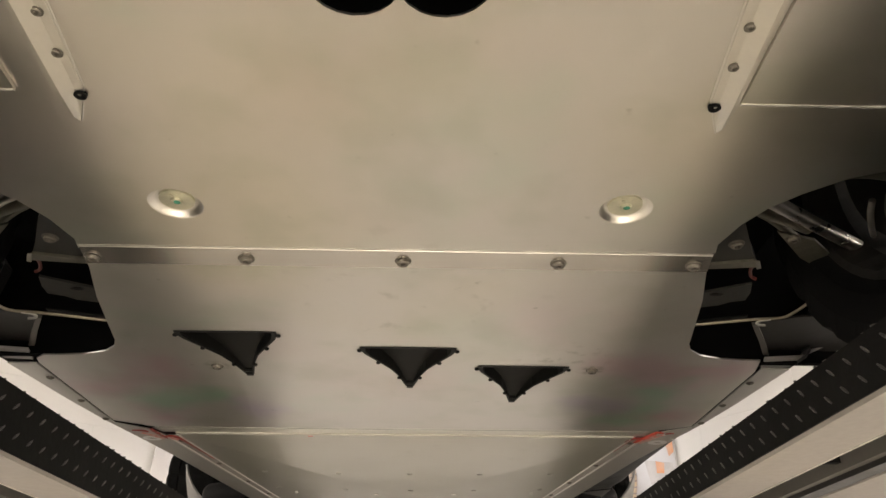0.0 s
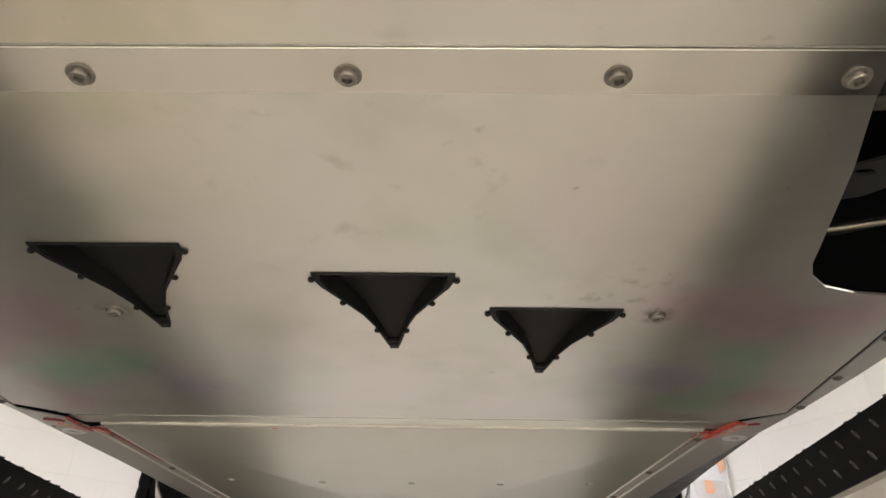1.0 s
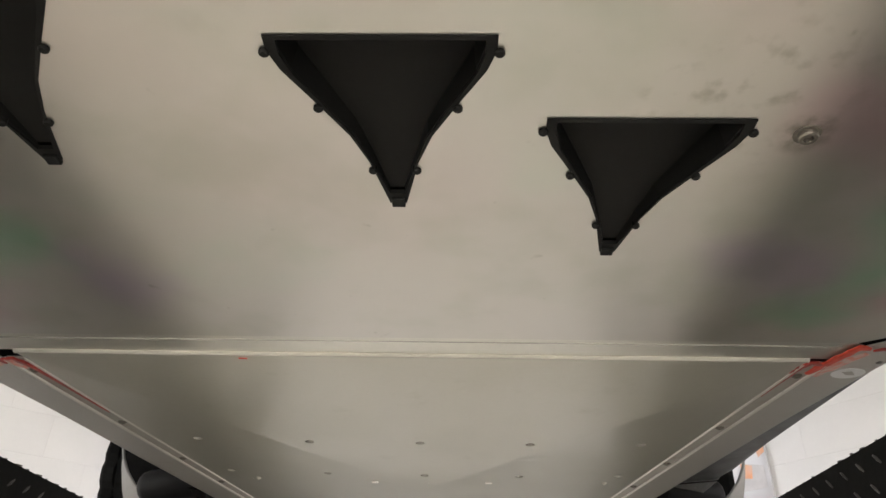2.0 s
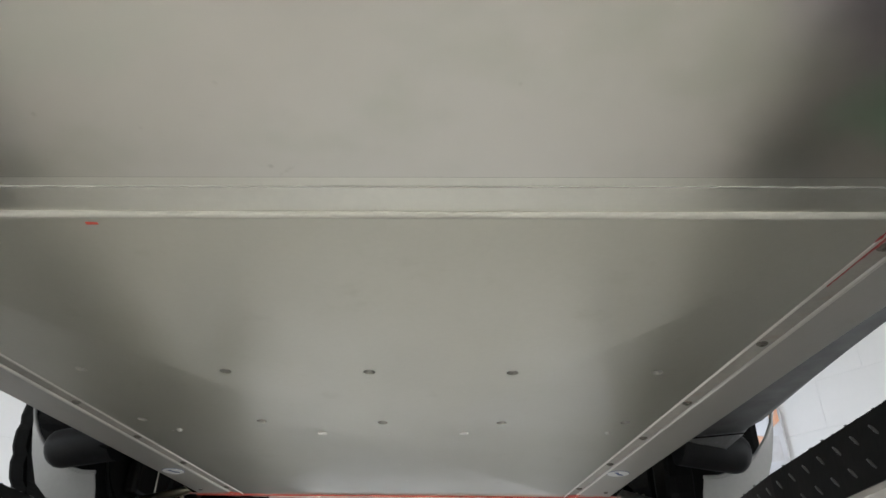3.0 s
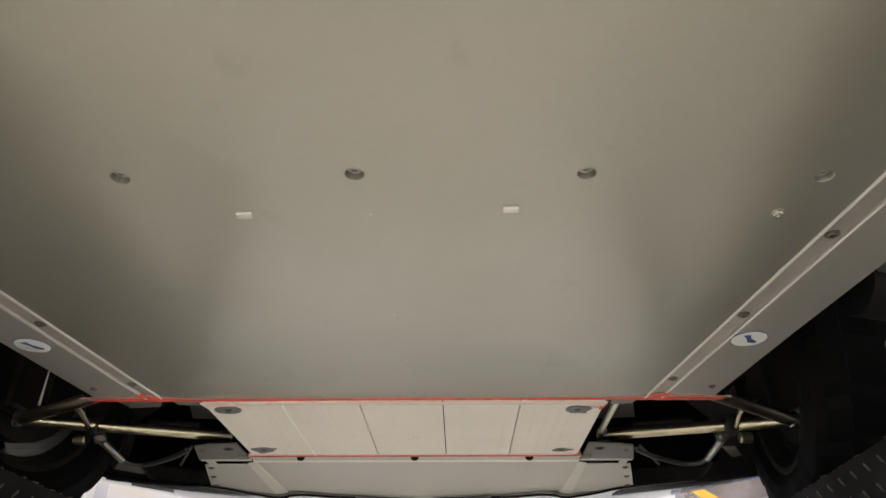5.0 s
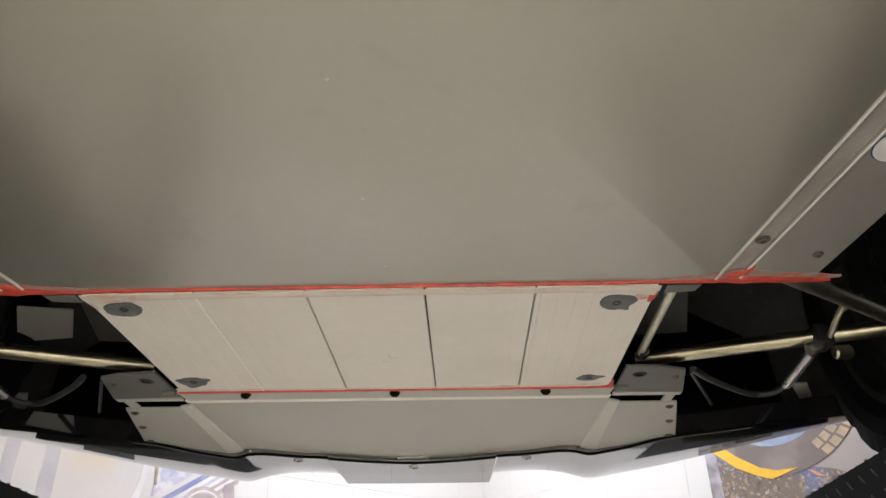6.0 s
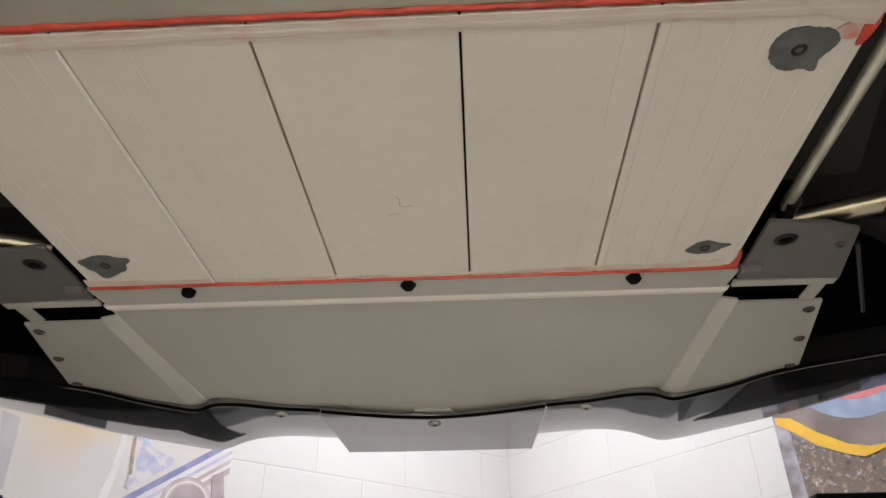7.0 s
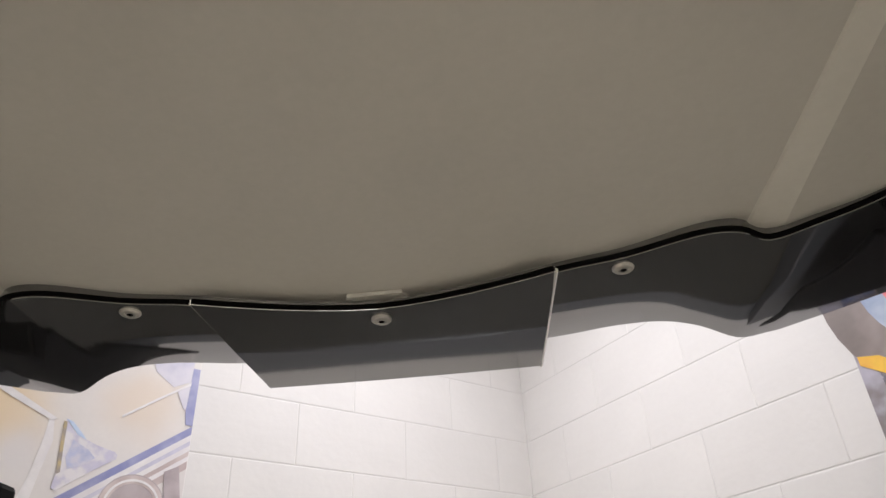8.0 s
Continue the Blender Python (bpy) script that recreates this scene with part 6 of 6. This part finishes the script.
for pts, mat, up in (
    (band(1.292, 2.156, 1.72, 1.842, 0.024), M_BLUE, 0.0206),
    (band(1.292, 2.132, 1.72, 1.818, 0.018), M_WHITE, 0.0206),
    (band(1.292, 2.114, 1.72, 1.8, 0.013), M_LAV, 0.0206),
    (band(1.292, 2.101, 1.72, 1.787, 0.016), M_WHITE, 0.0206),
    (band(1.292, 2.085, 1.72, 1.771, 0.014), M_MAUVE, 0.0206),
    (band(1.292, 2.071, 1.72, 1.757, 0.014), M_WHITE, 0.0206),
    (band(1.292, 2.057, 1.5, 1.904, 0.022), M_MAUVE, 0.0206),
    ([(1.292, 2.33), (1.312, 2.33), (1.318, 2.2), (1.313, 2.158), (1.292, 2.156)], M_BLUE, 0.0214),
    ([(1.312, 2.29), (1.348, 2.25), (1.324, 2.2), (1.316, 2.21)], M_LAV, 0.0214),
    ([(1.312, 2.42), (1.43, 2.34), (1.416, 2.301), (1.361, 2.263), (1.312, 2.288)], M_LAV, 0.0206),
    ([(1.485, 2.158), (1.4, 2.222), (1.313, 2.283), (1.313, 2.276), (1.4, 2.214), (1.483, 2.152)], M_WHITE, 0.0222),
    ([(1.617, 2.127), (1.586, 2.091), (1.531, 2.069), (1.484, 2.057), (1.476, 2.048), (1.479, 2.038), (1.536, 1.998), (1.605, 1.944), (1.617, 1.95), (1.61, 2.014), (1.618, 2.07)], M_ORN, 0.0214),
    ([(1.59, 2.075), (1.55, 2.055), (1.53, 2.035), (1.56, 2.01), (1.59, 2.0), (1.6, 2.03)], M_ORN2, 0.0222),
    ([(1.617, 2.128), (1.583, 2.09), (1.56, 2.08), (1.57, 2.092), (1.6, 2.122)], M_SKYB, 0.0222),
    ([(1.622, 2.122), (1.614, 2.12), (1.61, 2.06), (1.604, 1.99), (1.612, 1.985), (1.618, 2.05)], M_GOLDB, 0.0222),
    ([(1.658, 2.126), (1.66, 2.072), (1.671, 1.983), (1.69, 1.9), (1.66, 1.9), (1.65, 1.985), (1.637, 2.067), (1.646, 2.124)], M_WHITE, 0.0206),
    ([(1.86, 2.25), (1.755, 2.186), (1.639, 2.126), (1.65, 2.118), (1.76, 2.168), (1.87, 2.226)], M_WHITE, 0.0214),
    ([(2.0, 2.118), (1.95, 2.105), (1.946, 2.062), (1.94, 1.9), (1.99, 1.9), (1.99, 2.05)], M_PILLAR, 0.0206),
    ([(2.117, 2.12), (2.072, 2.12), (2.07, 1.9), (2.112, 1.9)], M_PILLAR, 0.0206),
    ([(2.24, 2.16), (2.19, 2.16), (2.19, 1.9), (2.24, 1.9)], M_PILLAR, 0.0206),
    ([(1.35, 2.02), (1.313, 2.04), (1.297, 1.95), (1.295, 1.86), (1.33, 1.86)], M_MAUVE2, 0.0222),
):
    painted(mural_l, fr, pts, mat, up)


def disc_pts(cx, cz, r, a0=0, a1=360, n=28):
    return [(cx + r * math.cos(radians(a0 + (a1 - a0) * k / n)), cz + r * math.sin(radians(a0 + (a1 - a0) * k / n))) for k in range(n + (a1 - a0 < 360))]


for r0, r1, mat, up in ((0.0, 0.085, M_MAUVE2, 0.023), (0.06, 0.082, M_MAUVE, 0.0238), (0.066, 0.072, M_WHITE, 0.0246)):
    painted(mural_l, fr, disc_pts(1.42, 1.92, r1) if r0 == 0 else [(1.42 + r_ * math.cos(a_), 1.92 + r_ * math.sin(a_)) for r_, a_ in [(r1, math.pi * k / 20) for k in range(21)] + [(r0, math.pi * (20 - k) / 20) for k in range(21)]], mat, up)

mural_r = canvas(FRAME_R, 1.325, 2.24, 1.3, 3.05, M_GROUND_R, "wall_mural", "wall painting of a race tyre with red, white and yellow bands")
fr = FRAME_R
painted(mural_r, fr, [(1.335, 1.31), (1.95, 1.31), (1.9, 1.86), (1.78, 1.93), (1.66, 1.965), (1.55, 1.97), (1.42, 2.04), (1.335, 2.085)], M_DARK, 0.0206)
painted(mural_r, fr, [(1.327, 1.31), (1.385, 1.31), (1.372, 2.0), (1.366, 2.3), (1.34, 2.6), (1.327, 2.6)], M_STRIP, 0.0214)
for r, mat, up in ((0.33, M_TYRE, 0.0222), (0.232, M_SKY, 0.023), (0.18, M_RED, 0.0238), (0.155, M_WHITE, 0.0246), (0.128, M_RED, 0.0254), (0.1, M_GREYR, 0.0262)):
    painted(mural_r, fr, disc_pts(1.62, 2.27, r, n=40), mat, up)
for k in range(13):
    for ring, (r0, r1) in enumerate(((0.268, 0.296), (0.302, 0.33))):
        a0 = -66 + k * 6.6 + ring * 2.4
        painted(mural_r, fr, [(1.62 + r_ * math.cos(radians(a_)), 2.27 + r_ * math.sin(radians(a_))) for r_, a_ in ((r0, a0 - 1), (r1, a0), (r1, a0 + 5), (r0, a0 + 4))], M_TREAD, 0.023)
painted(mural_r, fr, [(1.335, 2.108), (1.385, 2.093), (1.45, 2.036), (1.53, 1.982), (1.588, 1.962), (1.66, 1.957), (1.6, 1.944), (1.566, 1.938), (1.515, 1.958), (1.444, 1.997), (1.38, 2.052), (1.335, 2.085)], M_YELLOW, 0.0246)
painted(mural_r, fr, [(1.69, 1.945), (1.71, 1.938), (1.745, 1.914), (1.72, 1.92)], M_ORANGE, 0.0246)
painted(mural_r, fr, [(2.17, 2.5), (2.235, 2.5), (2.235, 2.36), (2.2, 2.34)], M_ORANGE, 0.022)
painted(mural_r, fr, [(2.1, 2.33), (2.16, 2.31), (2.15, 2.25), (2.1, 2.26)], M_ORANGE, 0.022)
painted(mural_r, fr, [(2.02, 2.35), (2.22, 2.3), (2.22, 2.2), (2.05, 2.2)], M_GREYR, 0.0212)
painted(mural_r, fr, [(2.06, 2.5), (2.14, 2.47), (2.12, 2.4), (2.06, 2.42)], M_LAV, 0.022)

# ---- wall blocks ----
for wall, fr, length, phase in ((wall_right, FRAME_R, 9.6, 0.22), (wall_left, FRAME_L, 8.0, 0.16)):
    rest = bmesh.new()
    for c in range(20):
        z = FLOOR_Z + c * COURSE
        off = phase if c % 2 == 0 else phase - 0.2
        s_ = off - BLOCK
        while s_ < length - BLOCK:
            a, b = max(s_, 0.0), s_ + BLOCK
            s_ += BLOCK
            if b - a < 0.03:
                continue
            if 7 <= c <= 15 and b < 4.4:
                piece("block", block_of(b - a), wall, fr @ Matrix.Translation((a, 0, z)))
            else:
                sub = block_of(b - a)
                n0 = len(rest.verts)
                rest.from_mesh(sub)
                rest.verts.ensure_lookup_table()
                bmesh.ops.transform(rest, matrix=fr @ Matrix.Translation((a, 0, z)), verts=rest.verts[n0:])
    tagged(part("far_blocks", rest, WALL, wall), kind="stuff")
